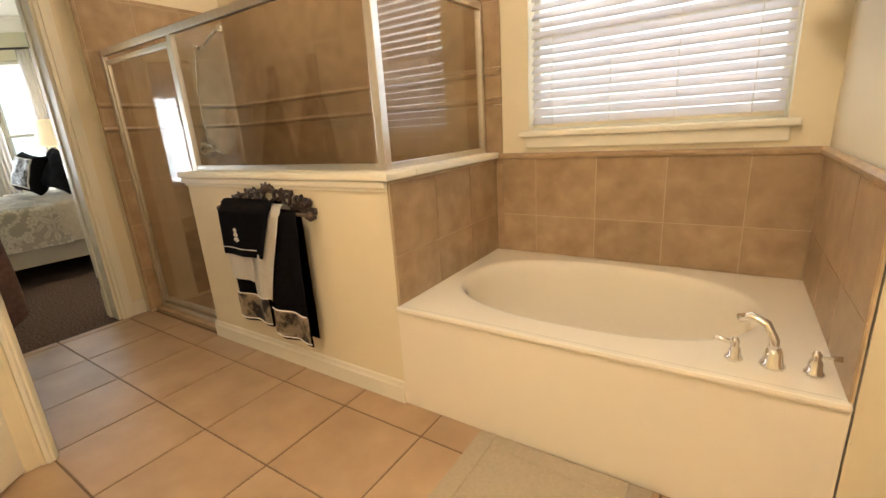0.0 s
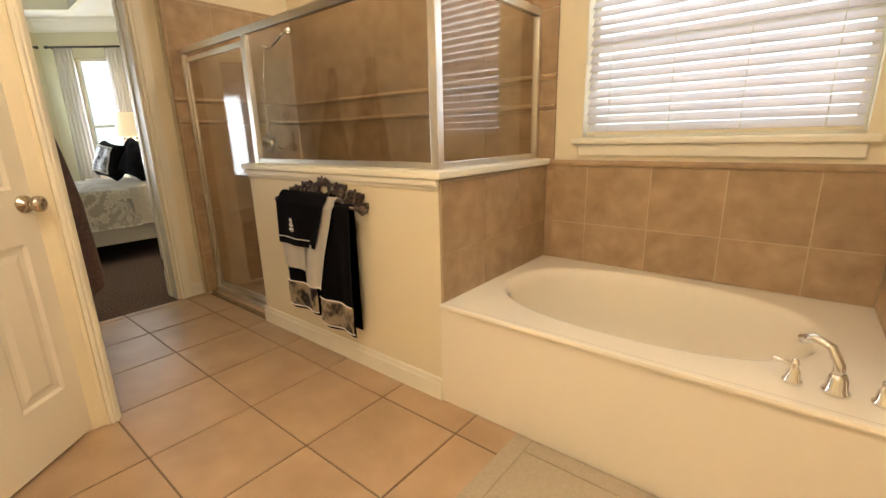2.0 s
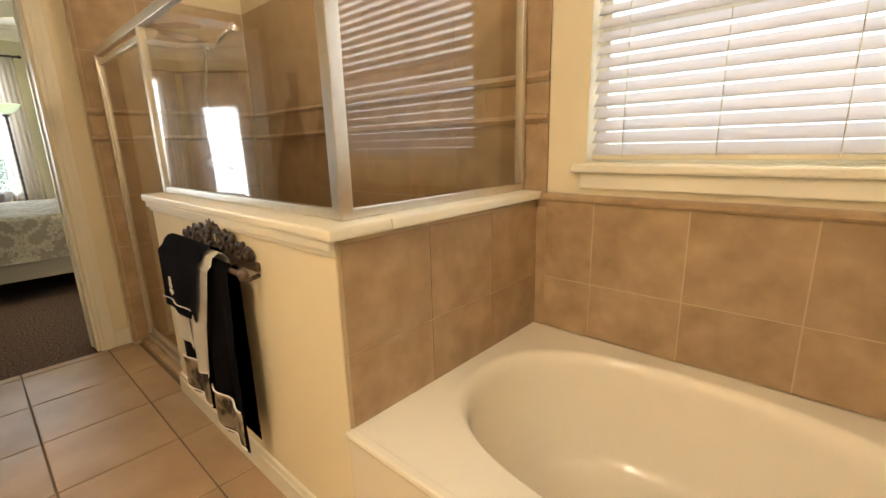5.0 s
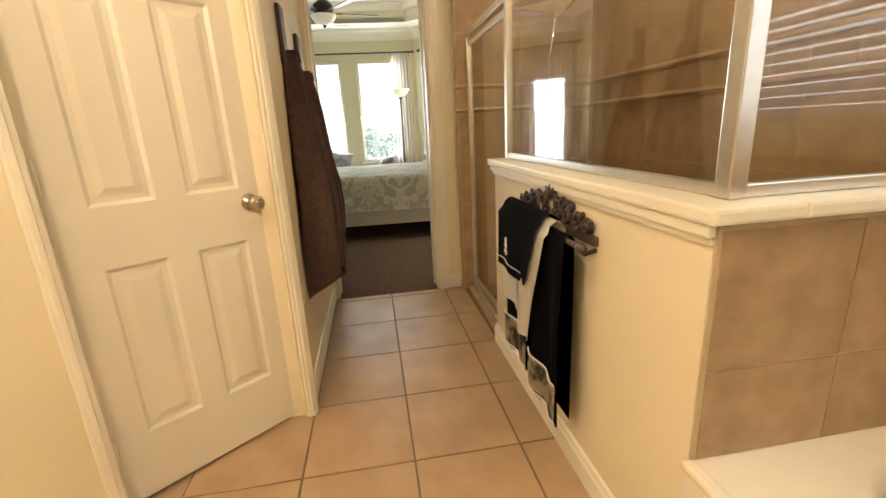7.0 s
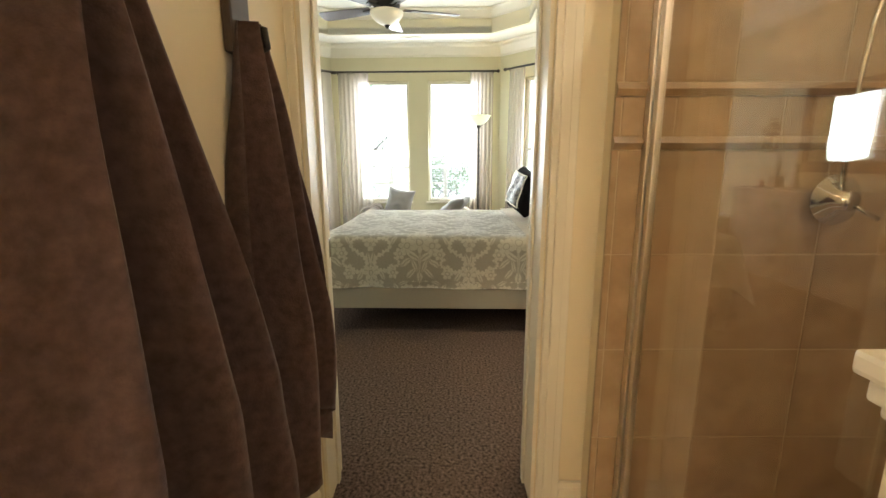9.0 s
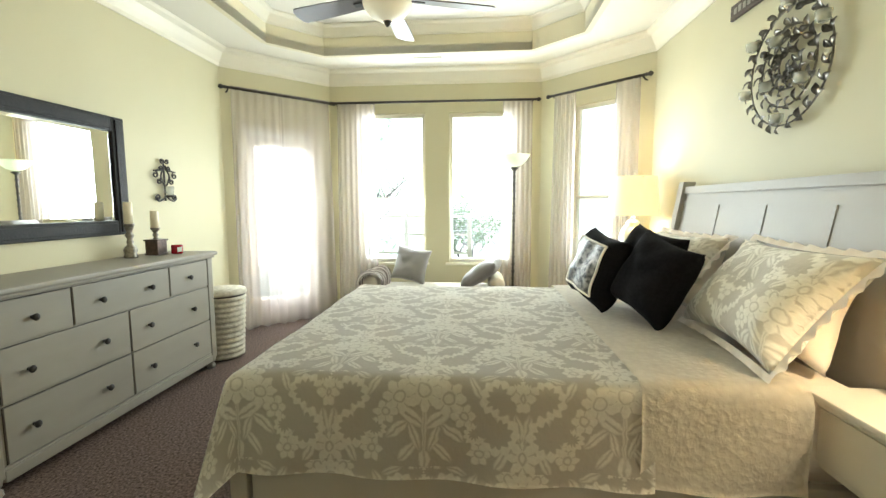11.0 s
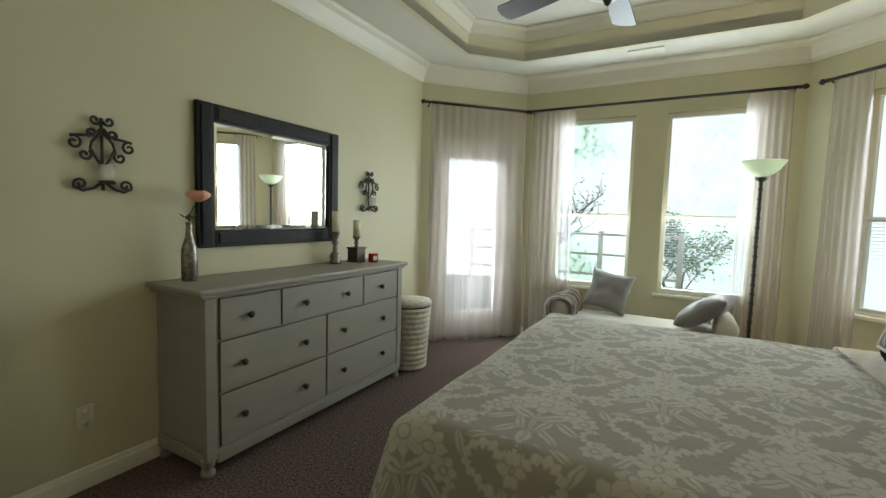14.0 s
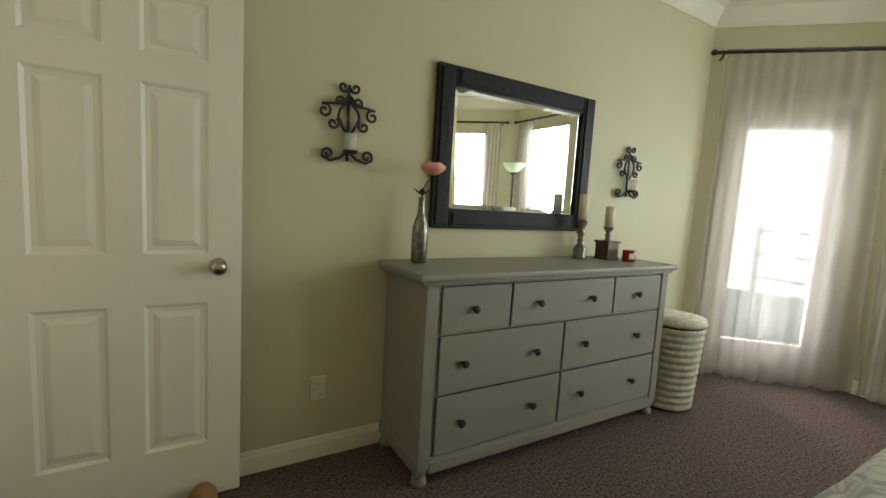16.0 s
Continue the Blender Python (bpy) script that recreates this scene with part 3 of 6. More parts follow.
for i in range(20):
    o = new("slat", slat)
    o.parent = BL
    o.matrix_local = pose(0, -0.028, 0.035 + i * 0.0415, -45)
part("bottom_rail", box(B(), -0.53, 0.53, -0.045, -0.012, 0.0, 0.018, 0.004), BATHWALL, BL)
for cx in (-0.42, -0.14, 0.14, 0.42):
    part("ladder_cord", tube(B(), [(cx, -0.003, 0.01), (cx, -0.003, 0.86)], 0.0016, 6), TRIM, BL)

# knee wall round the shower
bm = B()
box(bm, -1.49, 0.0, 2.185, 2.32, 0, 0.985)
box(bm, -0.12, 0.0, 2.32, 3.14, 0, 0.985)
KNEE = struct("knee_wall", bm, BATHWALL, "cream half wall with a white cap round the shower")
bm = B()
box(bm, -1.525, 0.03, 2.155, 2.35, 0.990, 1.022, 0.008)
box(bm, -0.15, 0.03, 2.35, 3.135, 0.990, 1.022, 0.008)
part("wall_cap", bm, TRIM, KNEE, "white marble cap")
bm = B()
for z0, z1, d in ((0.962, 0.989, 0.020), (0.945, 0.962, 0.010)):
    box(bm, -1.49 - d, d * 0.3, 2.185 - d, 2.184, z0, z1, 0.005)
    box(bm, -1.49 - d, -1.491, 2.185, 2.31, z0, z1, 0.005)
part("cap_moulding", bm, TRIM, KNEE)
strip("baseboard_knee", FR @ pose(-0.0, 2.185, 0, 0, 0, 180), 0.0, 1.50, BASE, TRIM, "white painted baseboard")

# shower enclosure
SH = thing("shower_enclosure", "aluminium framed shower enclosure with clear glass", "shower", -1.2, 2.26, 0)
def bars(segs, material=ALU):
    b_ = B()
    for s in segs:
        box(b_, *s, 0.003)
    return b_
ox, oy = 1.2, -2.26
part("top_rail", bars([(-2.34 + ox, -0.04 + ox, 2.245 + oy, 2.275 + oy, 1.745, 1.785), (-0.075 + ox, -0.045 + ox, 2.275 + oy, 3.12 + oy, 1.745, 1.785)]), ALU, SH)
part("corner_post", bars([(-0.08 + ox, -0.04 + ox, 2.24 + oy, 2.28 + oy, 1.023, 1.745)]), ALU, SH)
part("wall_post", bars([(-0.075 + ox, -0.045 + ox, 3.095 + oy, 3.12 + oy, 1.05, 1.745)]), ALU, SH)
part("wall_post", bars([(-2.345 + ox, -2.315 + ox, 2.245 + oy, 2.275 + oy, 0.06, 1.745)]), ALU, SH)
part("middle_post", bars([(-1.50 + ox, -1.465 + ox, 2.245 + oy, 2.275 + oy, 0.06, 1.745)]), ALU, SH)
part("bottom_rail", bars([(-1.465 + ox, -0.08 + ox, 2.248 + oy, 2.272 + oy, 1.023, 1.05), (-0.072 + ox, -0.048 + ox, 2.28 + oy, 3.12 + oy, 1.023, 1.05)]), ALU, SH)
part("threshold", bars([(-2.345 + ox, -1.465 + ox, 2.24 + oy, 2.30 + oy, 0.025, 0.06)]), ALU, SH)
DOORS = part("shower_door", bars([(-2.31 + ox, -2.285 + ox, 2.252 + oy, 2.272 + oy, 0.075, 1.72), (-1.53 + ox, -1.505 + ox, 2.252 + oy, 2.272 + oy, 0.075, 1.72), (-2.285 + ox, -1.53 + ox, 2.252 + oy, 2.272 + oy, 0.075, 0.105), (-2.285 + ox, -1.53 + ox, 2.252 + oy, 2.272 + oy, 1.69, 1.72)]), ALU, SH)
part("door_glass", box(B(), -2.29 + ox, -1.52 + ox, 2.259 + oy, 2.264 + oy, 0.09, 1.70), SHGLASS, DOORS)
part("glass_panel", box(B(), -1.47 + ox, -0.07 + ox, 2.257 + oy, 2.263 + oy, 1.04, 1.75), SHGLASS, SH)
part("glass_panel", box(B(), -0.063 + ox, -0.057 + ox, 2.27 + oy, 3.10 + oy, 1.04, 1.75), SHGLASS, SH)
struct("shower_curb", box(B(), -2.36, -1.50, 2.2, 2.32, -0.003, 0.024, 0.004), WTILE, "low tiled shower curb")

# shower head
SHW = thing("hand_shower_set", "chrome hand shower on a bracket with a hose", "shower set", -2.345, 2.82, 1.0)
part("wall_arm", tube(B(), [(0.0, 0, 0.86), (0.06, 0, 0.87), (0.12, 0.02, 0.84)], 0.012), CHROME, SHW)
part("hand_shower", lathe(tube(B(), [(0.12, 0.02, 0.82), (0.20, 0.09, 0.93), (0.24, 0.12, 0.965)], 0.014), [(0.012, 0.03), (0.035, 0.0), (0.042, -0.012), (0.0, -0.014)], 16, pose(0.25, 0.13, 0.965, 20, 30, 0)), CHROME, SHW)
part("hose", tube(B(), [(0.10, 0.0, 0.83), (0.07, -0.02, 0.6), (0.05, -0.02, 0.35), (0.04, 0.0, 0.16)], 0.008), CHROME, SHW)
VALVE = part("valve_plate", lathe(B(), [(0.075, 0.02), (0.075, 0.026), (0.03, 0.045), (0.028, 0.075), (0.0, 0.078)], 24, pose(0, 0, 0.13, 0, 90, 0)), CHROME, SHW)
part("valve_lever", tube(B(), [(0.06, 0, 0.13), (0.075, 0.04, 0.10), (0.08, 0.08, 0.08)], 0.008), CHROME, VALVE)

# flush ceiling light over the shower, and two unseen ones added behind the walker
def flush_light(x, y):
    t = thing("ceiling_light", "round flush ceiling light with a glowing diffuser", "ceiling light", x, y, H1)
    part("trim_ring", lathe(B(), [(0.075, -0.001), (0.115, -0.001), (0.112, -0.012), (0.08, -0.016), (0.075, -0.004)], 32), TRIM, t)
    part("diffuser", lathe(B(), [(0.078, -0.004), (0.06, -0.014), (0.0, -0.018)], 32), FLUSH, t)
flush_light(-1.40, 2.90)
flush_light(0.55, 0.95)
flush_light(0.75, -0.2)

# bathtub
bm = B()
def tub(u, v):
    """From the deck's outer edge inwards to the drain."""
    a = 2 * math.pi * u
    cx, cy = 0.685, 2.66
    c, s = math.cos(a), math.sin(a)
    rim = Vector((cx - 0.02 + 0.60 * math.copysign(abs(c) ** 0.85, c), cy + 0.02 + 0.375 * math.copysign(abs(s) ** 0.85, s), 0))
    k = max(abs(c) / 0.74, abs(s) / 0.465)
    out = Vector((cx + c / k, cy + s / k, 0))
    out = Vector((max(-0.0, min(1.425, out.x)), max(2.18, min(3.135, out.y)), 0))
    if v < 0.25:
        p = out.lerp(rim, v / 0.25)
        z = 0.464
    elif v < 0.42:
        w = (v - 0.25) / 0.17
        p = rim.lerp(Vector((cx, cy, 0)), 0.07 * w)
        z = 0.464 - 0.045 * w * w
    else:
        w = (v - 0.42) / 0.58
        p = rim.lerp(Vector((cx, cy, 0)), 0.07 + 0.25 * min(1, w * 1.25) ** 1.5 + 0.66 * max(0, (w - 0.7) / 0.3))
        z = 0.419 - 0.36 * min(1, w * 1.15) ** 0.7
    return (p.x - 0.685, p.y - 2.66, z), (u, v)
sheet(bm, 96, 30, tub)
bmesh.ops.remove_doubles(bm, verts=bm.verts[:], dist=0.0008)
bmesh.ops.recalc_face_normals(bm, faces=bm.faces[:])
TUB = thing("bathtub", "white built-in soaking bathtub with a plain apron", "bathtub", 0.685, 2.66, 0)
part("basin", bm, ACRYL, TUB)
bm = box(B(), 0.0 - 0.685, 1.425 - 0.685, 2.178 - 2.66, 2.196 - 2.66, 0, 0.446, 0.003)
part("apron", bm, ACRYL, TUB)
for cx, cy in ((0.0, 2.185), (1.305, 2.185), (0.0, 3.035), (1.305, 3.035)):
    part("deck_corner", box(B(), cx - 0.685, cx + 0.12 - 0.685, cy - 2.66, cy + 0.10 - 2.66, 0.44, 0.4632), ACRYL, TUB)
part("rim", box(B(), 0.0 - 0.685, 1.425 - 0.685, 2.166 - 2.66, 2.20 - 2.66, 0.444, 0.466, 0.009), ACRYL, TUB)
# taps
FAU = thing("bath_faucet", "chrome roman bath faucet with two lever handles", "faucet", 1.270, 2.30, 0.466)
FAU.scale = (0.8, 0.8, 0.8)
part("spout", lathe(tube(B(), [(0, 0, 0.04), (-0.005, 0, 0.10), (-0.03, 0.015, 0.15), (-0.075, 0.03, 0.165), (-0.11, 0.045, 0.145)], 0.017, 12, [1.25, 1.0, 0.95, 0.95, 1.05]), [(0.04, 0), (0.04, 0.008), (0.032, 0.02), (0.028, 0.05), (0.02, 0.07), (0.0, 0.072)], 20), CHROME, FAU)
for dx in (-0.115, 0.115):
    hd = part("handle_base", lathe(B(), [(0.03, 0), (0.03, 0.008), (0.022, 0.018), (0.02, 0.045), (0.012, 0.06), (0.016, 0.07), (0.008, 0.085), (0, 0.087)], 20, pose(dx, 0, 0)), CHROME, FAU)
    part("lever", tube(B(), [(dx, 0, 0.066), (dx + math.copysign(0.03, dx), -0.005, 0.07), (dx + math.copysign(0.065, dx), -0.01, 0.076)], 0.009, 10, [0.8, 0.9, 1.2]), CHROME, hd)

# closet door
CD = thing("door_1", "white six-panel interior door, closed", "door", *(Vector((dA[0], dA[1])) + DU * 0.022), 0.012, math.degrees(math.atan2(DU.y, DU.x)))
CD["kind"] = "structure"
part("door_leaf", door_leaf(B(), 0.645, 2.02), DOORP, CD).matrix_local = pose(0, -0.045, 0)
knob_set(CD, 0.07, 0.945, -0.045)
part("latch_plate", box(B(), -0.002, 0.004, -0.049, -0.035, 0.92, 0.975, 0.001), NICKEL, CD)
for hz in (0.22, 1.1, 1.82):
    part("hinge", tube(B(), [(0.642, -0.038, hz - 0.045), (0.642, -0.038, hz + 0.045)], 0.008), TRIM, CD)


def draped(bm, w, h, depth, folds, seed, nu=36, nv=44, gather=0.3, skew=0.0):
    """Cloth that hangs from one point, gathered at the top; x across, z down from 0."""
    def fn(u, v):
        spread = gather + (1 - gather) * min(1, v * 1.25) ** 0.8
        x = (u - 0.5) * w * spread + skew * v
        y = depth * (0.5 + 0.5 * math.sin(u * folds * 2 * math.pi + seed + v * 0.8)) * (0.35 + 0.65 * min(1, v * 1.6)) + 0.02 * noise.noise((u * 4, v * 3, seed))
        z = -h * v * (1 - 0.10 * (u - 0.5) * math.sin(seed)) - 0.09 * math.sin(u * 7 + seed) * v ** 3
        return (x, y, z), (u * w, v * h)
    return sheet(bm, nu, nv, fn, 0.006)


for hx, seed, w, hz, ln in ((-1.58, 0.4, 0.30, 1.52, 1.10), (-2.06, 2.1, 0.27, 1.49, 1.04)):
    HK = thing("wall_hook", "dark wooden hook plaque on the wall", "wall hook", hx, 1.20, hz - 0.02)
    part("plaque", box(B(), -0.05, 0.05, 0.001, 0.022, 0, 0.26, 0.008), WOODHOOK, HK)
    part("hook", tube(B(), [(0, 0.02, 0.05), (0, 0.05, 0.0), (0, 0.075, 0.02), (0, 0.07, 0.06)], 0.008), IRON, HK, "dark iron hook")
    bm = draped(B(), w * 1.6, ln, 0.15, 2.6, seed, gather=0.10)
    solo("bath_towel", bm, BROWNCL, "brown terry bath towel hanging from a hook", "towel", hx, 1.212, hz + 0.05, group="towels on the passage hooks")

# towel rack on the knee wall, with its towels
TR = thing("towel_rack", "dark bronze scrollwork towel rack on the half wall", "towel rack", -0.735, 2.185, 0.80, 180)
bar = tube(B(), [(-0.34, 0.07, 0.045), (0.34, 0.07, 0.045)], 0.009, 10)
part("bar", bar, BRONZE, TR)
for s in (-1, 1):
    part("bar_end", lathe(B(), [(0, -0.02), (0.013, -0.015), (0.017, 0), (0.011, 0.014), (0, 0.018)], 12, pose(s * 0.345, 0.07, 0.045, 0, 90, 0)), BRONZE, TR)
    part("bracket", tube(B(), [(s * 0.30, 0.001, 0.02), (s * 0.31, 0.04, 0.015), (s * 0.31, 0.07, 0.045)], 0.008), BRONZE, TR)
part("back_rail", box(B(), -0.32, 0.32, 0.001, 0.016, 0.035, 0.065, 0.005), BRONZE, TR)


def spiral(cx, cz, r, turns, start, hand=1, y=0.012, n=26):
    return [(cx + hand * r * (1 - 0.8 * i / n) * math.cos(start + turns * 2 * math.pi * i / n), y, cz + r * (1 - 0.8 * i / n) * math.sin(start + turns * 2 * math.pi * i / n)) for i in range(n + 1)]


for s in (-1, 1):
    for cx, cz, r, st in ((0.06, 0.11, 0.042, 3.5), (0.135, 0.10, 0.04, 0.5), (0.205, 0.092, 0.034, 3.5), (0.265, 0.082, 0.026, 0.2), (0.03, 0.145, 0.022, 1.2)):
        part("scroll", tube(B(), spiral(s * cx, cz, r, 1.4, st, s, 0.014), 0.0085, 6), BRONZE, TR)
    for cx, cz in ((0.10, 0.135), (0.17, 0.125), (0.235, 0.108), (0.29, 0.09)):
        part("leaf", lathe(B(), [(0, -0.02), (0.009, -0.012), (0.012, 0), (0.008, 0.014), (0, 0.024)], 8, pose(s * cx, 0.016, cz, 0, s * 35, 0)), BRONZE, TR)
part("finial", lathe(B(), [(0, -0.03), (0.014, -0.015), (0.018, 0.0), (0.009, 0.018), (0, 0.034)], 10, pose(0, 0.016, 0.155)), BRONZE, TR)


def hung(x0, x1, front, back, y, material, name, label, wav=0.006, slant=0.0):
    """A towel folded over the bar: x from x0 to x1, hanging by front and back."""
    total = front + back + 0.05
    def fn(u, v):
        x = x0 + (x1 - x0) * u
        d = v * total
        if d < back:
            return (x, 0.052 - y * 0.4, 0.05 - (back - d)), (u, v)
        if d < back + 0.05:
            a = (d - back) / 0.05 * math.pi
            return (x, 0.07 - (0.018 + y * 0.5) * math.cos(a), 0.05 + (0.014 + y) * math.sin(a)), (u, v)
        f = d - back - 0.05
        return (x + slant * (1 - u) * f + 0.006 * math.sin(f * 9 + x0 * 7), 0.088 + y + wav * math.sin(u * 9 + x0 * 20) * min(1, f * 4), 0.05 - f), (u, v)
    return solo(name, sheet(B(), 20, 70, fn, 0.007), material, label, "towel", -0.735, 2.185, 0.80, 180, "towels on the rack")


for x0, x1, fr in ((0.02, 0.29, 0.60), (-0.27, 0.0, 0.645)):
    TW = hung(x0, x1, fr, 0.62, 0.0, BLACKCL, "bath_towel", "black towel with a gold brocade band over the rack", 0.01)
    b_ = sheet(B(), 16, 6, lambda u, v, a=x0, b=x1, f=fr: ((a - 0.002 + (b - a + 0.004) * u + 0.006 * math.sin((f - 0.03 - 0.13 * v) * 9 + a * 7), 0.099 + 0.01 * math.sin(u * 9 + a * 20), 0.05 - f + 0.155 - 0.13 * v), (u, v)), 0.003)
    part("band", b_, GOLDCL, TW, "gold brocade band")
    for zz in (0.02, 0.158):
        part("piping", tube(B(), [(x0 + (x1 - x0) * u / 10 + 0.006 * math.sin((fr - zz) * 9 + x0 * 7), 0.100 + 0.01 * math.sin(u / 10 * 9 + x0 * 20), 0.05 - fr + zz) for u in range(11)], 0.0035, 6), WHITECL, TW, "white piping")
hung(0.07, 0.285, 0.36, 0.3, 0.022, WHITECL, "hand_towel", "white hand towel over the rack")
hung(-0.185, 0.09, 0.44, 0.3, 0.026, WHITECL, "hand_towel", "white hand towel folded askew over the rack", 0.009, 0.32)
FT = hung(-0.13, 0.275, 0.225, 0.2, 0.038, BLACKCL, "face_towel", "black face towel with a white embroidered tree", 0.006, 0.42)
part("braid", tube(B(), [(0.0 + 0.265 * k / 12, 0.1325 + 0.006 * math.sin((k / 12) * 9 - 2.1), -0.135) for k in range(13)], 0.0022, 6), WHITECL, FT, "thin white braid")
EMB = B()
for i in range(9):
    w = 0.004 + 0.018 * abs(math.sin(i * 1.1)) * (1 - i / 12)
    box(EMB, 0.13 - w, 0.13 + w, 0.138, 0.142, -0.10 + i * 0.008, -0.096 + i * 0.008)
part("embroidery", EMB, WHITECL, FT, "white embroidered tree")

# bath mat
BM = thing("bath_mat", "beige cotton bath mat with a woven border", "bath mat", 0.70, 1.80, 0)
part("mat_body", box(B(), -0.31, 0.31, -0.42, 0.36, 0, 0.012, 0.005), MATCL, BM)
part("border", bars([(-0.31, -0.24, -0.42, 0.36, 0.009, 0.017), (0.24, 0.31, -0.42, 0.36, 0.009, 0.017), (-0.24, 0.24, 0.29, 0.36, 0.009, 0.017), (-0.24, 0.24, -0.42, -0.35, 0.009, 0.017)]), MATCL, BM)

# shelf with a sign and a jar on the east wall
SF = thing("wall_shelf", "white wall shelf beside the window", "shelf", 1.43, 2.45, 1.535, 180)
part("board", box(B(), 0.0, 0.16, -0.5, 0.5, 0, 0.03, 0.004), WHITEW, SF)
part("lip", box(B(), 0.0, 0.02, -0.45, 0.45, -0.06, 0.0, 0.004), WHITEW, SF)
SG = thing("shelf_sign", "small black sign with white script leaning on the shelf", "sign", 1.31, 2.80, 1.567, -90)
part("sign_board", box(B(), -0.11, 0.11, 0, 0.015, 0, 0.19, 0.002), BLACKF, SG)
for txt, zz, sz in (("be", 0.105, 0.085), ("thi", 0.03, 0.07)):
    cu = bpy.data.curves.new("words", "FONT")
    cu.body, cu.size, cu.extrude = txt, sz, 0.001
    o = new("words", cu)
    dg = bpy.context.evaluated_depsgraph_get()
    me = bpy.data.meshes.new_from_object(o.evaluated_get(dg))
    bpy.data.objects.remove(o)
    me.materials.append(TRIM)
    o = new("words", me)
    o.parent = SG
    o.matrix_local = pose(-0.085, -0.0015, zz, 90)
solo("glass_jar", lathe(B(), [(0.04, 0), (0.07, 0.02), (0.08, 0.07), (0.05, 0.13), (0.055, 0.14), (0.02, 0.16), (0, 0.165)], 20), CRYSTAL, "clear glass jar on the wall shelf", "jar", 1.36, 2.30, 1.567)

# ---- bedroom: structure ----
FR = BED
H2 = 2.90
C1, C2, C3, C4 = (-7.10, -0.87), (-7.95, -0.02), (-7.95, 2.46), (-7.02, 3.36)
_, M_MIR, L_MIR = wall("wall_dresser", (-7.10, -0.87), (-2.66, -0.87), H2 + 0.4, 0.12, [], CREAM, "pale cream painted wall behind the dresser")
_, M_DA, L_DA = wall("wall_patio", C2, C1, H2 + 0.4, 0.12, [(0.20, 0.99, 0.0, 2.12)], CREAM, "pale cream slanted wall with a glazed door")
_, M_WW, L_WW = wall("wall_bay", C3, C2, H2 + 0.4, 0.12, [(0.31, 1.06, 0.65, 2.41), (1.34, 2.12, 0.65, 2.41)], CREAM, "pale cream wall with two windows")
_, M_WC, L_WC = wall("wall_side_bay", C4, C3, H2 + 0.4, 0.12, [(0.37, 0.86, 0.69, 2.39)], CREAM, "pale cream slanted wall with one window")
_, M_HD, L_HD = wall("wall_bedhead", (-2.60, 3.36), C4, H2 + 0.4, 0.12, [], CREAM, "pale cream painted wall behind the bed")
# unseen wall, its opening made to hold the added bed fill lamp
wall("wall_back", (-2.56, -1.0), (-2.56, 1.14), 3.2, 0.05, [(0.36, 1.12, 0, 2.05)], CREAM, "pale cream painted wall")
bpy.data.objects["wall_back"].matrix_world = pose(-2.645, -1.1, 0, 0, 0, 90)
bm = B()
prism(bm, [(-8.3, -1.2), (-2.61, -1.2), (-2.61, 3.6), (-8.3, 3.6)], -0.12, 0.0)
struct("floor_bedroom", bm, CARPET, "taupe cut-pile carpet")
# ceiling with a raised tray
OCT = [(-6.98, -0.30), (-7.40, 0.12), (-7.40, 2.28), (-6.98, 2.70), (-4.22, 2.70), (-3.80, 2.28), (-3.80, 0.12), (-4.22, -0.30)]
ORECT = [(-8.3, -1.2), (-8.3, 0.12), (-8.3, 2.28), (-8.3, 3.6), (-2.6, 3.6), (-2.6, 2.28), (-2.6, 0.12), (-2.6, -1.2)]
bm = B()
for z in (H2,):
    a = [bm.verts.new((x, y, z)) for x, y in OCT]
    b = [bm.verts.new((x, y, z)) for x, y in ORECT]
    c = [bm.verts.new((x, y, z + 0.08)) for x, y in ORECT]
    d = [bm.verts.new((x, y, z + 0.08)) for x, y in OCT]
    for i in range(8):
        j = (i + 1) % 8
        bm.faces.new((a[i], a[j], b[j], b[i]))
        bm.faces.new((c[i], c[j], d[j], d[i]))
        bm.faces.new((a[i], a[j], d[j], d[i]))
struct("ceiling_bedroom", bm, CEIL, "matt off-white ceiling with an eight-sided tray")
TOP = H2 + 0.29
bm = B()
prism(bm, [(x * 1.02 + 0.11, y * 1.02 - 0.02) for x, y in OCT], TOP, TOP + 0.08)
struct("ceiling_tray", bm, CEIL, "raised ceiling of the tray")
for i in range(8):
    p, q_ = OCT[i], OCT[(i + 1) % 8]
    m, ln = along(q_[0], q_[1], p[0], p[1])
    struct("wall_tray", box(B(), -0.01, ln + 0.01, -0.05, 0.0, H2 - 0.001, TOP), TRAYSIDE, "cream side of the ceiling tray", m)
    strip("crown_tray", m, -0.0, ln + 0.0, crown(TOP, 0.11, 0.10), TRIM, "white crown moulding in the tray")
for nm, m, ln in (("crown_dresser", M_MIR, L_MIR), ("crown_patio", M_DA, L_DA), ("crown_bay", M_WW, L_WW), ("crown_side", M_WC, L_WC), ("crown_bedhead", M_HD, L_HD)):
    strip(nm, m, 0, ln, crown(H2, 0.17, 0.12), TRIM, "white crown moulding")
    if nm != "crown_patio":
        strip(nm.replace("crown", "baseboard"), m, 0, ln, BASE, TRIM, "white painted baseboard")
struct("ceiling_vent", box(B(), -7.66, -7.52, 1.05, 1.35, H2 - 0.012, H2 - 0.001, 0.003), TRIM, "white ceiling air vent")


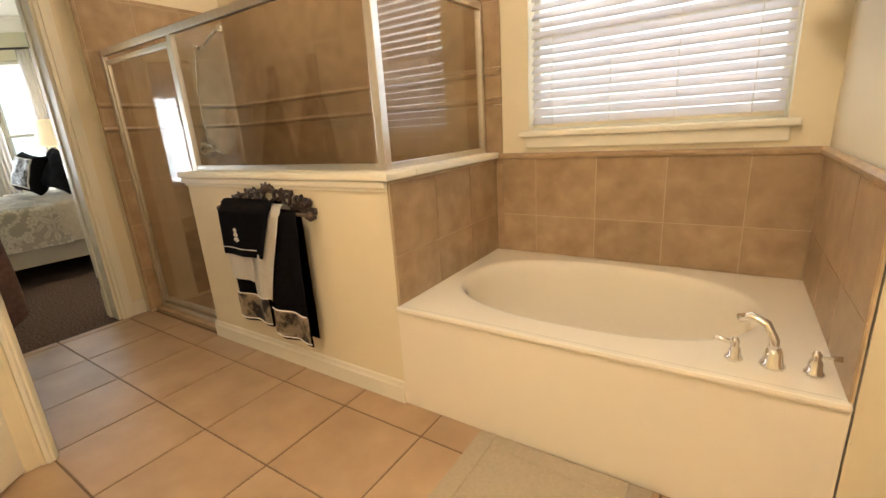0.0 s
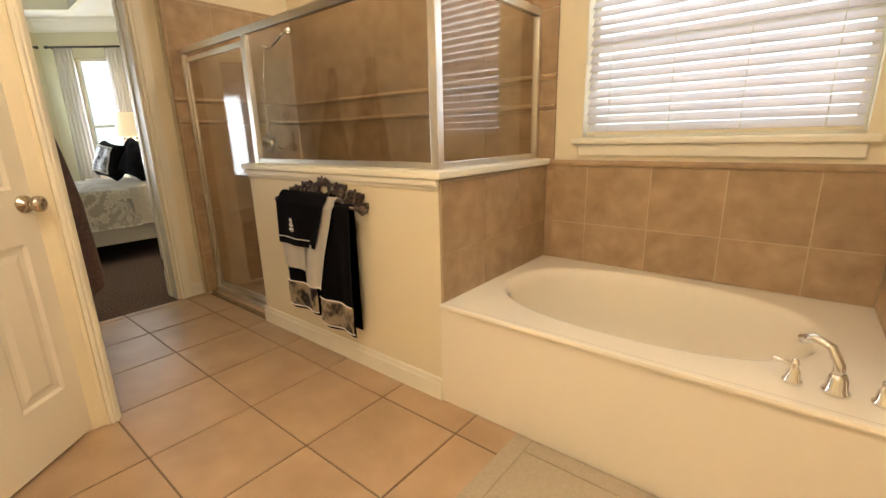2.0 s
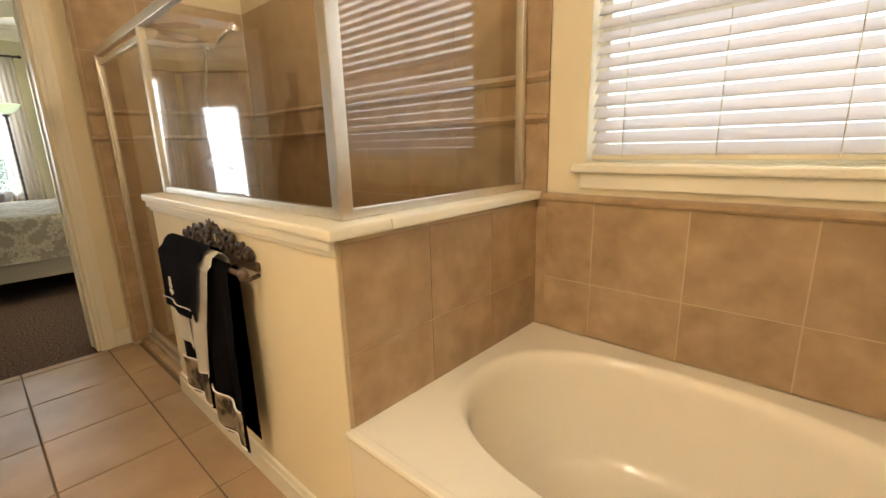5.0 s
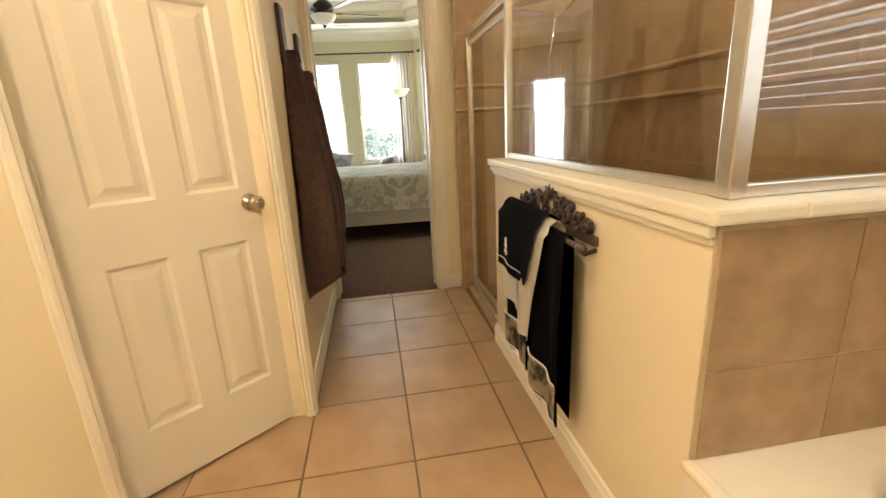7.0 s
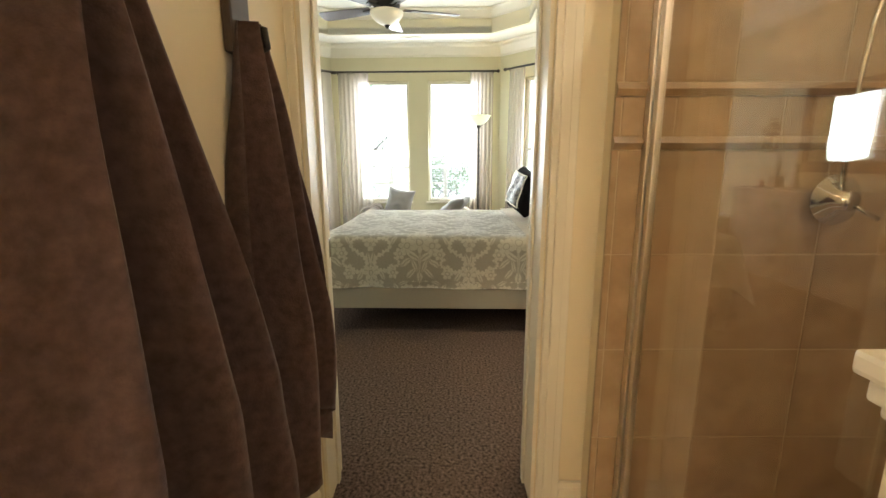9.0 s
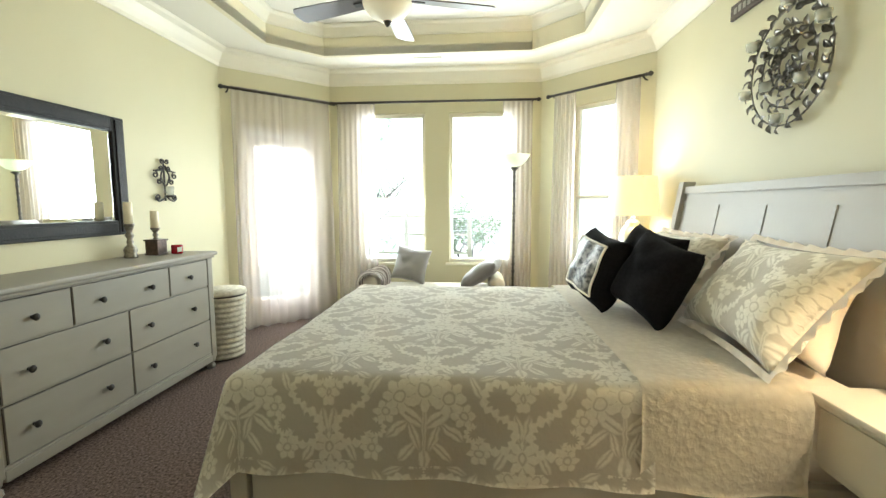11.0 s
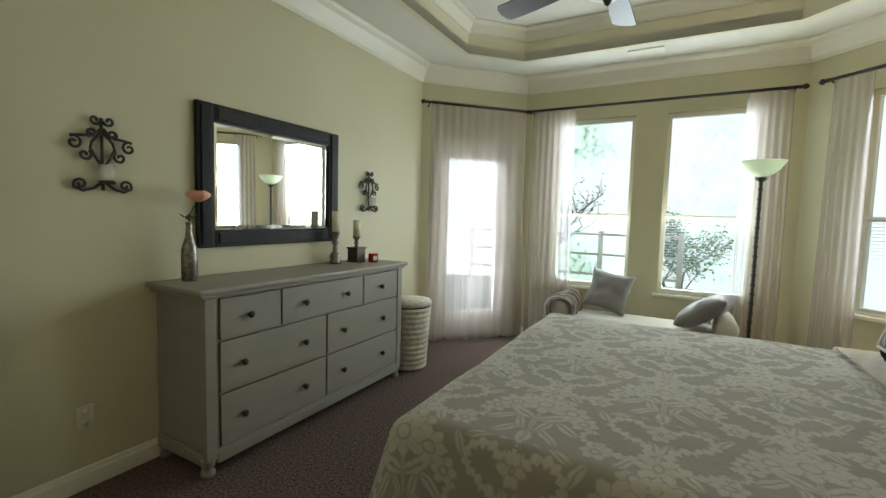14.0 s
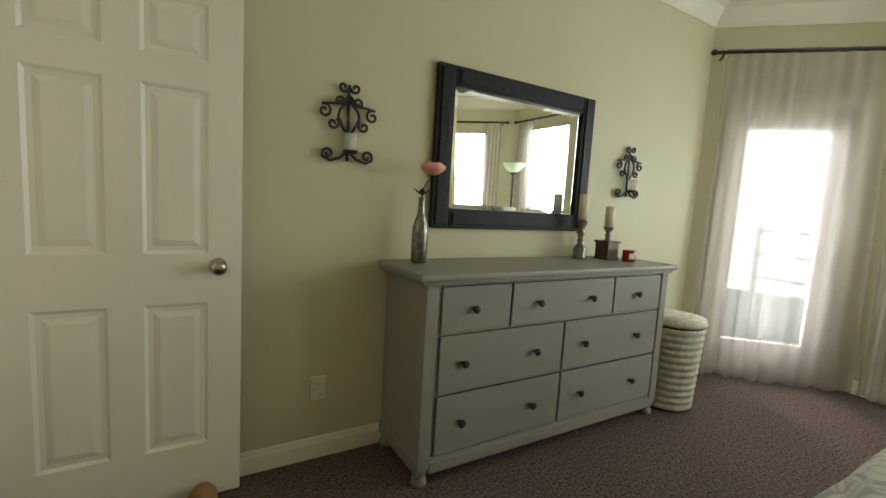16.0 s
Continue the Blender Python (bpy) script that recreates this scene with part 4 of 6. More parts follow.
def sash_window(name, m, s0, s1, z0, z1, label):
    zm = z0 + (z1 - z0) * 0.43
    b_ = bars([(s0, s0 + 0.04, -0.10, -0.055, z0, z1), (s1 - 0.04, s1, -0.10, -0.055, z0, z1), (s0 + 0.04, s1 - 0.04, -0.10, -0.055, z0, z0 + 0.045), (s0 + 0.04, s1 - 0.04, -0.10, -0.055, z1 - 0.04, z1), (s0 + 0.04, s1 - 0.04, -0.10, -0.05, zm - 0.02, zm + 0.02)])
    w = struct(name, b_, TRIM, label, m)
    for za, zb in ((z0 + 0.045, zm - 0.02), (zm + 0.02, z1 - 0.04)):
        o = part("pane", box(B(), s0 + 0.035, s1 - 0.035, -0.08, -0.076, za - 0.005, zb + 0.005), WINGLASS, w)
        o.visible_shadow = False
    part("window_sill", box(B(), s0 - 0.04, s1 + 0.04, -0.05, 0.035, z0 - 0.03, z0 - 0.001, 0.006), TRIM, w)
    sm = mesh_of("slat", box(B(), s0 + 0.03, s1 - 0.03, -0.012, 0.012, -0.0006, 0.0006), MINI)
    n = int((zm - z0) / 0.026)
    for i in range(n):
        o = new("blind_slat", sm)
        o.parent = w
        o.matrix_local = pose(0, -0.035, z0 + 0.02 + i * 0.026, 8)
    part("blind_rail", box(B(), s0 + 0.03, s1 - 0.03, -0.047, -0.023, z0 + 0.002, z0 + 0.016, 0.003), TRIM, w)
    return w


sash_window("window_2", M_WW, 0.31, 1.06, 0.65, 2.41, "white sash window with raised mini blinds")
sash_window("window_3", M_WW, 1.34, 2.12, 0.65, 2.41, "white sash window with raised mini blinds")
sash_window("window_4", M_WC, 0.37, 0.86, 0.69, 2.39, "white sash window with raised mini blinds")
PD = struct("door_2", bars([(0.20, 0.31, -0.07, -0.03, 0.01, 2.10), (0.88, 0.99, -0.07, -0.03, 0.01, 2.10), (0.31, 0.88, -0.07, -0.03, 0.01, 0.30), (0.31, 0.88, -0.07, -0.03, 1.98, 2.10)]), DOORP, "white glazed patio door behind a sheer curtain", M_DA)
o = part("pane", box(B(), 0.30, 0.89, -0.052, -0.048, 0.29, 1.99), WINGLASS, PD)
o.visible_shadow = False
for kz in (0.95, 1.08):
    part("door_knob", lathe(B(), [(0.03, 0), (0.03, 0.006), (0.012, 0.012), (0.012, 0.03), (0.026, 0.042), (0.02, 0.06), (0, 0.062)], 16, pose(0.255, -0.03, kz, -90)), NICKEL, PD)
casing("door_frame_patio", M_DA, 0.20, 0.99, 2.12, TRIM, "white painted door casing", w=0.07)


# daylit garden beyond the windows; its daylight is emission painted onto the backdrop
def garden():
    m = bpy.data.materials.new("glowing_garden")
    m.use_nodes = True
    nt = m.node_tree
    b = nt.nodes["Principled BSDF"]
    tc = nt.nodes.new("ShaderNodeTexCoord")
    n1, n2 = nt.nodes.new("ShaderNodeTexNoise"), nt.nodes.new("ShaderNodeTexNoise")
    n1.inputs["Scale"].default_value, n1.inputs["Detail"].default_value = 0.55, 9
    n2.inputs["Scale"].default_value, n2.inputs["Detail"].default_value = 9, 9
    for n in (n1, n2):
        nt.links.new(tc.outputs["Object"], n.inputs["Vector"])
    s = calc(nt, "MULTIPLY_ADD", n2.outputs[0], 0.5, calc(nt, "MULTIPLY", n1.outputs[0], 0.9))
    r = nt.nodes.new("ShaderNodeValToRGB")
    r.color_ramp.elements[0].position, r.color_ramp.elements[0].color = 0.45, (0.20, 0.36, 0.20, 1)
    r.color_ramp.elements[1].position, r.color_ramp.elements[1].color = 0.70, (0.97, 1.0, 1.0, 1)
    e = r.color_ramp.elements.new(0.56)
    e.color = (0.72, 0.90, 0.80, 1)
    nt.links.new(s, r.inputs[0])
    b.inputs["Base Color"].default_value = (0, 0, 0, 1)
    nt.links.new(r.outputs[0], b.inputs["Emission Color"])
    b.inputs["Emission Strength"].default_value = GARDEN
    return m


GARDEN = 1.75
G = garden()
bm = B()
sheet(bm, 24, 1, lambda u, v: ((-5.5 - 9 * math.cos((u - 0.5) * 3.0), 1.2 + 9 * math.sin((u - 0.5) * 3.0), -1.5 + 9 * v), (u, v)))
struct("backdrop", bm, G, "glowing backdrop of green trees beyond the windows")
FR = BATH
struct("backdrop_bath", box(B(), -3, 5, 5.4, 5.45, -1, 6), G, "glowing backdrop of green trees beyond the bathroom window")
FR = BED


# yard close to the windows: a small bare-branched tree, a leafy shrub and a deck railing
BARK = mat("pale_bark", (0.42, 0.41, 0.42), 0.9, second=(0.30, 0.29, 0.29), scale=18, bump=0.3, bump_scale=40)
GREEN = mat("shrub_leaf", (0.20, 0.34, 0.14), 0.55, second=(0.13, 0.25, 0.09), scale=12)
LAWN = mat("lawn_grass", (0.10, 0.15, 0.05), 0.95, second=(0.06, 0.09, 0.03), scale=25, bump=0.5, bump_scale=60)
struct("ground", prism(B(), [(-14.5, -6), (-8.35, -6), (-8.35, 9), (-14.5, 9)], -0.3, -0.15), LAWN, "mown lawn outside the bay windows")
rnd = random.Random(4)


def branch(bm, p, d, length, r, depth, tips):
    pts = [p]
    for _ in range(4):
        d = (d + Vector((rnd.uniform(-0.22, 0.22), rnd.uniform(-0.22, 0.22), rnd.uniform(-0.05, 0.16)))).normalized()
        pts.append(pts[-1] + d * length / 4)
    tube(bm, pts, r, 6, [1, 0.9, 0.8, 0.7, 0.58])
    tips.append(pts[-1])
    if depth:
        for k in range(3):
            side = Vector((rnd.uniform(-1, 1), rnd.uniform(-1, 1), rnd.uniform(0.0, 0.7))).normalized()
            branch(bm, pts[2 + k % 3], (d * 0.5 + side).normalized(), length * 0.68, r * 0.55, depth - 1, tips)


def leaves(points, per, spread, size):
    verts, faces = [], []
    for p in points:
        for _ in range(per):
            c = p + Vector((rnd.gauss(0, spread), rnd.gauss(0, spread), rnd.gauss(0, spread)))
            a = Vector((rnd.uniform(-1, 1), rnd.uniform(-1, 1), rnd.uniform(-0.6, 0.6))).normalized()
            b = a.orthogonal().normalized()
            k = len(verts)
            verts += [c - a * size, c + b * size * 0.45, c + a * size, c - b * size * 0.45]
            faces.append((k, k + 1, k + 2, k + 3))
    bm = B()
    vs = [bm.verts.new(v) for v in verts]
    for f in faces:
        bm.faces.new([vs[k] for k in f])
    return bm


for tx, ty, th, r, per, name, label in ((-11.6, -0.55, 1.15, 0.05, 3, "tree", "small thin tree with nearly bare grey branches"), (-11.2, 1.55, 0.75, 0.03, 26, "shrub", "light green leafy shrub beyond the window")):
    TRE = thing(name, label, name, tx, ty, -0.15)
    bm, tips = B(), []
    for k in range(2):
        branch(bm, Vector((0.05 * k, 0, 0)), Vector((0, 0.25 - 0.5 * k, 1)).normalized(), th, r, 3, tips)
    part("trunk", bm, BARK, TRE)
    part("crown", leaves(tips, per, 0.09, 0.035), GREEN, TRE)
RL = thing("deck_railing", "white painted railing outside the windows", "railing", -10.6, 0.7, -0.15)
for z0 in (0.62, 0.95, 1.28):
    part("rail", box(B(), -0.02, 0.02, -2.6, 0.9, z0 - 0.02, z0 + 0.02, 0.005), TRIM, RL)
for k in range(4):
    part("post", box(B(), -0.04, 0.04, -2.6 + k * 1.15, -2.52 + k * 1.15, 0, 1.34, 0.006), TRIM, RL)


# curtains and rods
def rod(m, s0, s1, z, out):
    r = thing("curtain_rod", "dark iron curtain rod with ball finials", "curtain rod", 0, 0, 0, group="rods over the bay windows")
    r.matrix_world = m @ pose(s0, out, z)
    part("pole", tube(B(), [(0, 0, 0), (s1 - s0, 0, 0)], 0.0135, 10), IRON, r)
    for x, sg in ((0, -1), (s1 - s0, 1)):
        part("finial", lathe(B(), [(0.012, -0.01), (0.018, 0.0), (0.011, 0.012), (0.022, 0.03), (0.024, 0.042), (0.012, 0.06), (0, 0.064)], 14, pose(x, 0, 0, 0, 90 * sg, 0)), IRON, r)
        part("bracket", tube(B(), [(x - sg * 0.03, 0, -0.012), (x - sg * 0.03, -out * 0.6, -0.03), (x - sg * 0.03, -out + 0.001, -0.03)], 0.008), IRON, r)


def curtain(m, s0, s1, out, z0, z1, folds, seed, spread=0.0):
    def fn(u, v):
        k = (1 - v)
        s = s0 + (s1 - s0) * u + spread * k * (u - 0.5)
        w = math.sin(u * folds * 2 * math.pi + seed) + 0.4 * math.sin(u * folds * 3.3 + seed * 2 + k * 2)
        return (s, out + 0.022 * w * (0.25 + 0.85 * k) * (0.7 + 0.6 * noise.noise((u * 3, v, seed + 9))) + 0.03 * k * noise.noise((u * 4, v * 2, seed)), z0 + (z1 - z0) * v + (0.01 * math.sin(u * 20 + seed) if v < 0.01 else 0)), (u, v)
    b_ = sheet(B(), max(30, int(folds * 9)), 16, fn)
    o = new("sheer_curtain", mesh_of("sheer_curtain", b_, SHEER))
    o.matrix_world = m
    tagged(o, "sheer mauve curtain panel hanging from a rod to the carpet", "curtain", "sheer bay curtains")


rod(M_DA, 0.03, 1.17, 2.52, 0.085)
rod(M_WW, 0.08, 2.40, 2.52, 0.085)
rod(M_WC, 0.05, 1.10, 2.52, 0.085)
curtain(M_DA, 0.06, 0.62, 0.085, 0.015, 2.542, 5, 0.3, 0.10)
curtain(M_DA, 0.60, 1.12, 0.085, 0.015, 2.542, 6, 1.7, 0.04)
curtain(M_WW, 1.92, 2.36, 0.085, 0.015, 2.535, 7, 2.2, 0.05)
curtain(M_WW, 0.11, 0.44, 0.085, 0.015, 2.535, 6, 4.0, 0.03)
curtain(M_WC, 0.10, 0.34, 0.085, 0.015, 2.535, 5, 5.1, 0.02)
curtain(M_WC, 0.78, 1.05, 0.085, 0.015, 2.535, 5, 0.9, 0.04)

# ---- bedroom: furniture ----
# dresser
DR = thing("dresser", "grey painted wooden dresser with eight drawers on bun feet", "dresser", -5.29, -0.645, 0)
part("body", box(B(), -0.83, 0.85, -0.215, 0.205, 0.10, 0.92, 0.004), GREIGE, DR)
part("side_plinth", box(box(B(), 0.851, 0.862, -0.21, 0.215, 0.062, 0.125, 0.004), 0.851, 0.858, -0.21, 0.21, 0.125, 0.14, 0.003), GREIGE, DR)
part("top", box(box(B(), -0.875, 0.905, -0.22, 0.255, 0.938, 0.968, 0.010), -0.855, 0.885, -0.218, 0.238, 0.918, 0.94, 0.008), GREIGE, DR)
for sx in (-0.81, 0.83):
    part("corner_post", box(B(), sx - 0.03, sx + 0.03, 0.19, 0.222, 0.085, 0.918, 0.006), GREIGE, DR)
    for sy in (-0.18, 0.185):
        part("bun_foot", lathe(B(), [(0.028, 0), (0.036, 0.012), (0.034, 0.03), (0.022, 0.045), (0.032, 0.055), (0.036, 0.085), (0.034, 0.101)], 16, pose(sx, sy, 0)), GREIGE, DR)
part("plinth", box(box(B(), -0.78, 0.80, 0.19, 0.224, 0.062, 0.118, 0.006), -0.78, 0.80, 0.19, 0.218, 0.118, 0.132, 0.004), GREIGE, DR)
def drawer(x0, x1, z0, z1, knobs):
    # dark strip round the drawer front paints the shade of its gap
    box_gap = part("shadow_gap", box(B(), x0 - 0.003, x1 + 0.003, 0.2, 0.2065, z0 - 0.003, z1 + 0.003), DARKGAP, DR)
    d = part("drawer", box(box(B(), x0, x1, 0.19, 0.2165, z0, z1, 0.003), x0 + 0.0, x1 - 0.0, 0.19, 0.2155, z0, z1), GREIGE, DR)
    for kx in knobs:
        part("knob", lathe(B(), [(0.009, 0), (0.008, 0.012), (0.016, 0.018), (0.019, 0.026), (0.012, 0.033), (0, 0.034)], 14, pose(kx, 0.2165, (z0 + z1) / 2, -90)), IRON, d, "dark iron knob")
R1, R2, R3 = (0.70, 0.905), (0.425, 0.685), (0.14, 0.41)
drawer(0.40, 0.775, *R1, (0.61,))
drawer(-0.34, 0.385, *R1, (0.22, -0.16))
drawer(-0.775, -0.355, *R1, (-0.55,))
for R in (R2, R3):
    drawer(0.03, 0.775, *R, (0.65, 0.22))
    drawer(-0.775, 0.015, *R, (-0.13, -0.57))

# mirror over the dresser
MR = thing("wall_mirror", "wide mirror in a black carved frame on the wall", "mirror", -5.235, -0.868, 1.55)
fw, hw, hh = 0.105, 0.575, 0.418
for a in ((-hw, -hw + fw, -hh, hh), (hw - fw, hw, -hh, hh), (-hw + fw, hw - fw, hh - fw, hh), (-hw + fw, hw - fw, -hh, -hh + fw)):
    part("frame_side", box(box(B(), a[0], a[1], 0.002, 0.034, a[2], a[3], 0.008), a[0] + 0.02, a[1] - 0.02, 0.03, 0.044, a[2] + 0.02, a[3] - 0.02, 0.006), BLACKF, MR)
gb = B()
w_, h_ = hw - fw, hh - fw
outer = [gb.verts.new((x, 0.016, z)) for x, z in ((-w_, -h_), (w_, -h_), (w_, h_), (-w_, h_))]
inner = [gb.verts.new((x, 0.0185, z)) for x, z in ((-w_ + 0.025, -h_ + 0.025), (w_ - 0.025, -h_ + 0.025), (w_ - 0.025, h_ - 0.025), (-w_ + 0.025, h_ - 0.025))]
for i in range(4):
    gb.faces.new((outer[i], outer[(i + 1) % 4], inner[(i + 1) % 4], inner[i]))
gb.faces.new(inner)
part("bevelled_glass", gb, MIRRORM, MR)


def sconce(x, z):
    s = thing("wall_sconce", "black wrought iron scroll candle sconce on the wall", "sconce", x, -0.868, z, group="pair of iron sconces")
    for sg in (-1, 1):
        for pts in (spiral(sg * 0.028, 0.338, 0.024, 1.1, 3.2, sg, 0.02), spiral(sg * 0.112, 0.222, 0.032, 1.25, 1.2, sg, 0.02), spiral(sg * 0.072, 0.172, 0.028, 1.2, 2.2, sg, 0.02), spiral(sg * 0.040, 0.275, 0.022, 1.2, 5.2, sg, 0.02), spiral(sg * 0.092, 0.036, 0.028, 1.2, 5.6, sg, 0.02)):
            part("scroll", tube(B(), pts, 0.0065, 6), IRON, s)
        part("stem", tube(B(), [(sg * 0.004, 0.02, 0.30), (sg * 0.035, 0.02, 0.262), (sg * 0.08, 0.02, 0.258), (sg * 0.125, 0.02, 0.25)], 0.0065, 6), IRON, s)
        part("stem", tube(B(), [(0, 0.02, 0.285), (sg * 0.042, 0.02, 0.235), (sg * 0.05, 0.02, 0.205), (sg * 0.028, 0.02, 0.16), (0, 0.02, 0.115)], 0.0065, 6), IRON, s)
        part("foot", tube(B(), [(sg * 0.004, 0.02, 0.05), (sg * 0.04, 0.02, 0.02), (sg * 0.085, 0.02, 0.006), (sg * 0.12, 0.02, 0.025)], 0.007, 6), IRON, s)
    part("spine", tube(B(), [(0, 0.012, 0.01), (0, 0.012, 0.35)], 0.007, 6), IRON, s)
    part("cup", lathe(B(), [(0.03, 0.04), (0.034, 0.05), (0.034, 0.056), (0.0, 0.056)], 16, pose(0, 0.055, 0)), IRON, s)
    part("candle_glass", lathe(B(), [(0.026, 0.057), (0.030, 0.09), (0.033, 0.13), (0.030, 0.13), (0.0, 0.09)], 16, pose(0, 0.055, 0)), see_glass, s, "clear glass candle cup")


see_glass = see_through("clear_cup_glass", (0.8, 0.82, 0.76), 0.65, 0.05)
sconce(-4.21, 1.42)
sconce(-6.22, 1.37)

# on the dresser
VZ = 0.969
VS = thing("bottle_vase", "silver bottle vase with one coral rose", "vase", -4.55, -0.74, VZ)
part("bottle", lathe(B(), [(0.036, 0), (0.040, 0.006), (0.040, 0.16), (0.034, 0.19), (0.018, 0.235), (0.014, 0.30), (0.018, 0.315), (0.0, 0.315)], 24), SILVER, VS)
RS = part("stem", tube(B(), [(0, 0, 0.31), (-0.005, 0.005, 0.36), (-0.03, 0.01, 0.41)], 0.004), LEAF, VS)
for k in range(6):
    a = k * 1.05
    part("leaf", sheet(B(), 4, 4, lambda u, v, a=a: ((math.cos(a) * 0.05 * v + (u - 0.5) * 0.03 * math.sin(math.pi * v) * -math.sin(a), math.sin(a) * 0.05 * v + (u - 0.5) * 0.03 * math.sin(math.pi * v) * math.cos(a), 0.325 + 0.035 * v), (u, v))), LEAF, RS)
PET = part("rose", lathe(B(), [(0.0, -0.02), (0.018, -0.012), (0.022, 0.012), (0.0, 0.026)], 12, pose(-0.045, 0.012, 0.445)), ROSE, VS, "coral pink rose head")
for k in range(15):
    a, lay = k * 2.4, 0.5 + 0.5 * (k / 15)
    part("petal", sheet(B(), 5, 5, lambda u, v, a=a, L=lay: ((-0.045 + math.cos(a + (u - 0.5) * 1.5) * (0.014 + 0.050 * L * math.sin(v * 1.9)), 0.012 + math.sin(a + (u - 0.5) * 1.5) * (0.014 + 0.050 * L * math.sin(v * 1.9)), 0.425 + 0.062 * v * (1.25 - L * 0.5)), (u, v))), ROSE, PET)


def pillar_candle(x, y, hgt, ch, label, block=False):
    t = thing("candle_holder", label, "candle holder", x, y, VZ)
    if block:
        part("block", box(box(B(), -0.05, 0.05, -0.05, 0.05, 0.006, 0.105, 0.004), -0.058, 0.058, -0.058, 0.058, 0.105, 0.118, 0.003), BRONZE, t)
        part("block_foot", box(B(), -0.055, 0.055, -0.055, 0.055, 0, 0.012, 0.003), BRONZE, t)
        prof = [(0.02, 0.118), (0.012, 0.135), (0.022, 0.15), (0.012, 0.165), (0.02, 0.18), (0.034, 0.198), (0.034, 0.205)]
    else:
        prof = [(0.042, 0), (0.044, 0.012), (0.036, 0.03), (0.044, 0.055), (0.036, 0.075), (0.018, 0.095), (0.022, 0.115), (0.016, 0.135), (0.03, 0.16), (0.016, 0.185), (0.024, 0.205), (0.034, 0.235), (0.036, 0.245)]
    part("turned_stem", lathe(B(), prof, 24), SILVER, t)
    z = prof[-1][1]
    part("candle", lathe(B(), [(0.028, z), (0.028, z + ch), (0.02, z + ch + 0.003), (0, z + ch - 0.004)], 20), WAX, t, "ivory pillar candle")
pillar_candle(-5.68, -0.74, 0.25, 0.15, "tall silvered candlestick with an ivory candle on the dresser")
pillar_candle(-5.88, -0.70, 0.2, 0.125, "bronze block candle holder with an ivory candle on the dresser", True)
RC = thing("jar_candle", "small red glass jar candle on the dresser", "candle", -5.95, -0.585, VZ)
part("jar", lathe(B(), [(0.036, 0), (0.04, 0.006), (0.04, 0.065), (0.036, 0.07), (0, 0.07)], 20), RED, RC)
part("paper_label", box(B(), 0.0, 0.003, -0.016, 0.016, 0.018, 0.052), PAPER, RC).matrix_local = pose(0, 0, 0, 0, 0, 60) @ pose(0.039, 0, 0)

# basket
BK = thing("laundry_basket", "tall white wicker laundry basket with a lid", "basket", -6.37, -0.50, 0)
prof = []
for i in range(12):
    z = 0.01 + i * 0.046
    r = 0.155 + 0.03 * (i / 11)
    prof += [(r - 0.004, z), (r + 0.008, z + 0.012), (r + 0.008, z + 0.03), (r - 0.004, z + 0.045)]
part("woven_body", lathe(B(), prof, 28), WICKER, BK)
part("lid", lathe(B(), [(0.195, 0.57), (0.2, 0.585), (0.19, 0.61), (0.1, 0.625), (0, 0.628)], 28), WICKER, BK)
part("rim_band", lathe(B(), [(0.188, 0.556), (0.192, 0.569), (0.18, 0.569)], 28), IRON, BK)

# door that stands open against the dresser wall
ED = thing("door_3", "white six-panel bedroom door, standing open", "door", -3.0, -0.80, 0.012, 180)
ED["kind"] = "structure"
part("door_leaf", door_leaf(B(), 0.76, 2.03), DOORP, ED).matrix_local = pose(0, 0.0, 0)
part("door_knob", lathe(B(), [(0.032, 0), (0.032, 0.006), (0.012, 0.012), (0.011, 0.03), (0.02, 0.036), (0.029, 0.048), (0.028, 0.062), (0.016, 0.07), (0.0, 0.071)], 24, pose(0.675, -0.035, 0.955, 90)), NICKEL, ED, "satin nickel knob")
struct("wall_stub", box(B(), -2.98, -2.60, -0.869, -0.77, 0, H2), CREAM, "pale cream wall by the door hinges")
solo("door_stop", lathe(B(), [(0.05, 0), (0.055, 0.02), (0.05, 0.07), (0.03, 0.095), (0, 0.1)], 16), BRASSY, "brown wooden door stop on the carpet", "door stop", -3.62, -0.70, 0)
OL = thing("wall_outlet", "ivory wall socket above the baseboard", "outlet", -4.11, -0.868, 0.35)
part("plate", box(B(), -0.035, 0.035, 0, 0.006, -0.057, 0.057, 0.002), PLASTIC, OL)
for dz in (-0.026, 0.026):
    part("socket", lathe(B(), [(0.017, 0.004), (0.017, 0.009), (0, 0.009)], 12, pose(0, 0, dz, -90)), PLASTIC, OL)

# bed
BD = thing("bed", "off-white painted sleigh bed with panelled headboard", "bed", -5.2, 2.0, 0)
def sleigh(u, w0, w1, t):
    """The curl of the headboard: height and lean for u from 0 to 1."""
    z = 0.25 + 1.22 * u
    y = 1.14 + 0.06 * math.sin(u * 2.2) + 0.13 * max(0, u - 0.55) ** 1.3 * 2
    return y, z
def slab(x0, x1, t, u0=0.0, u1=1.0, off=0.0):
    b_ = B()
    n = 22
    pf = [sleigh(u0 + (u1 - u0) * i / n, 0, 0, 0) for i in range(n + 1)]
    ring = [(y - t / 2 + off, z) for y, z in pf] + [(y + t / 2 + off, z) for y, z in pf[::-1]]
    a = [b_.verts.new((x0, y, z)) for y, z in ring]
    c = [b_.verts.new((x1, y, z)) for y, z in ring]
    b_.faces.new(a)
    b_.faces.new(c[::-1])
    for i in range(len(ring)):
        b_.faces.new((a[i], c[i], c[(i + 1) % len(ring)], a[(i + 1) % len(ring)]))
    bmesh.ops.recalc_face_normals(b_, faces=b_.faces[:])
    return b_
part("headboard", slab(-0.90, 0.90, 0.03), BEDWOOD, BD)
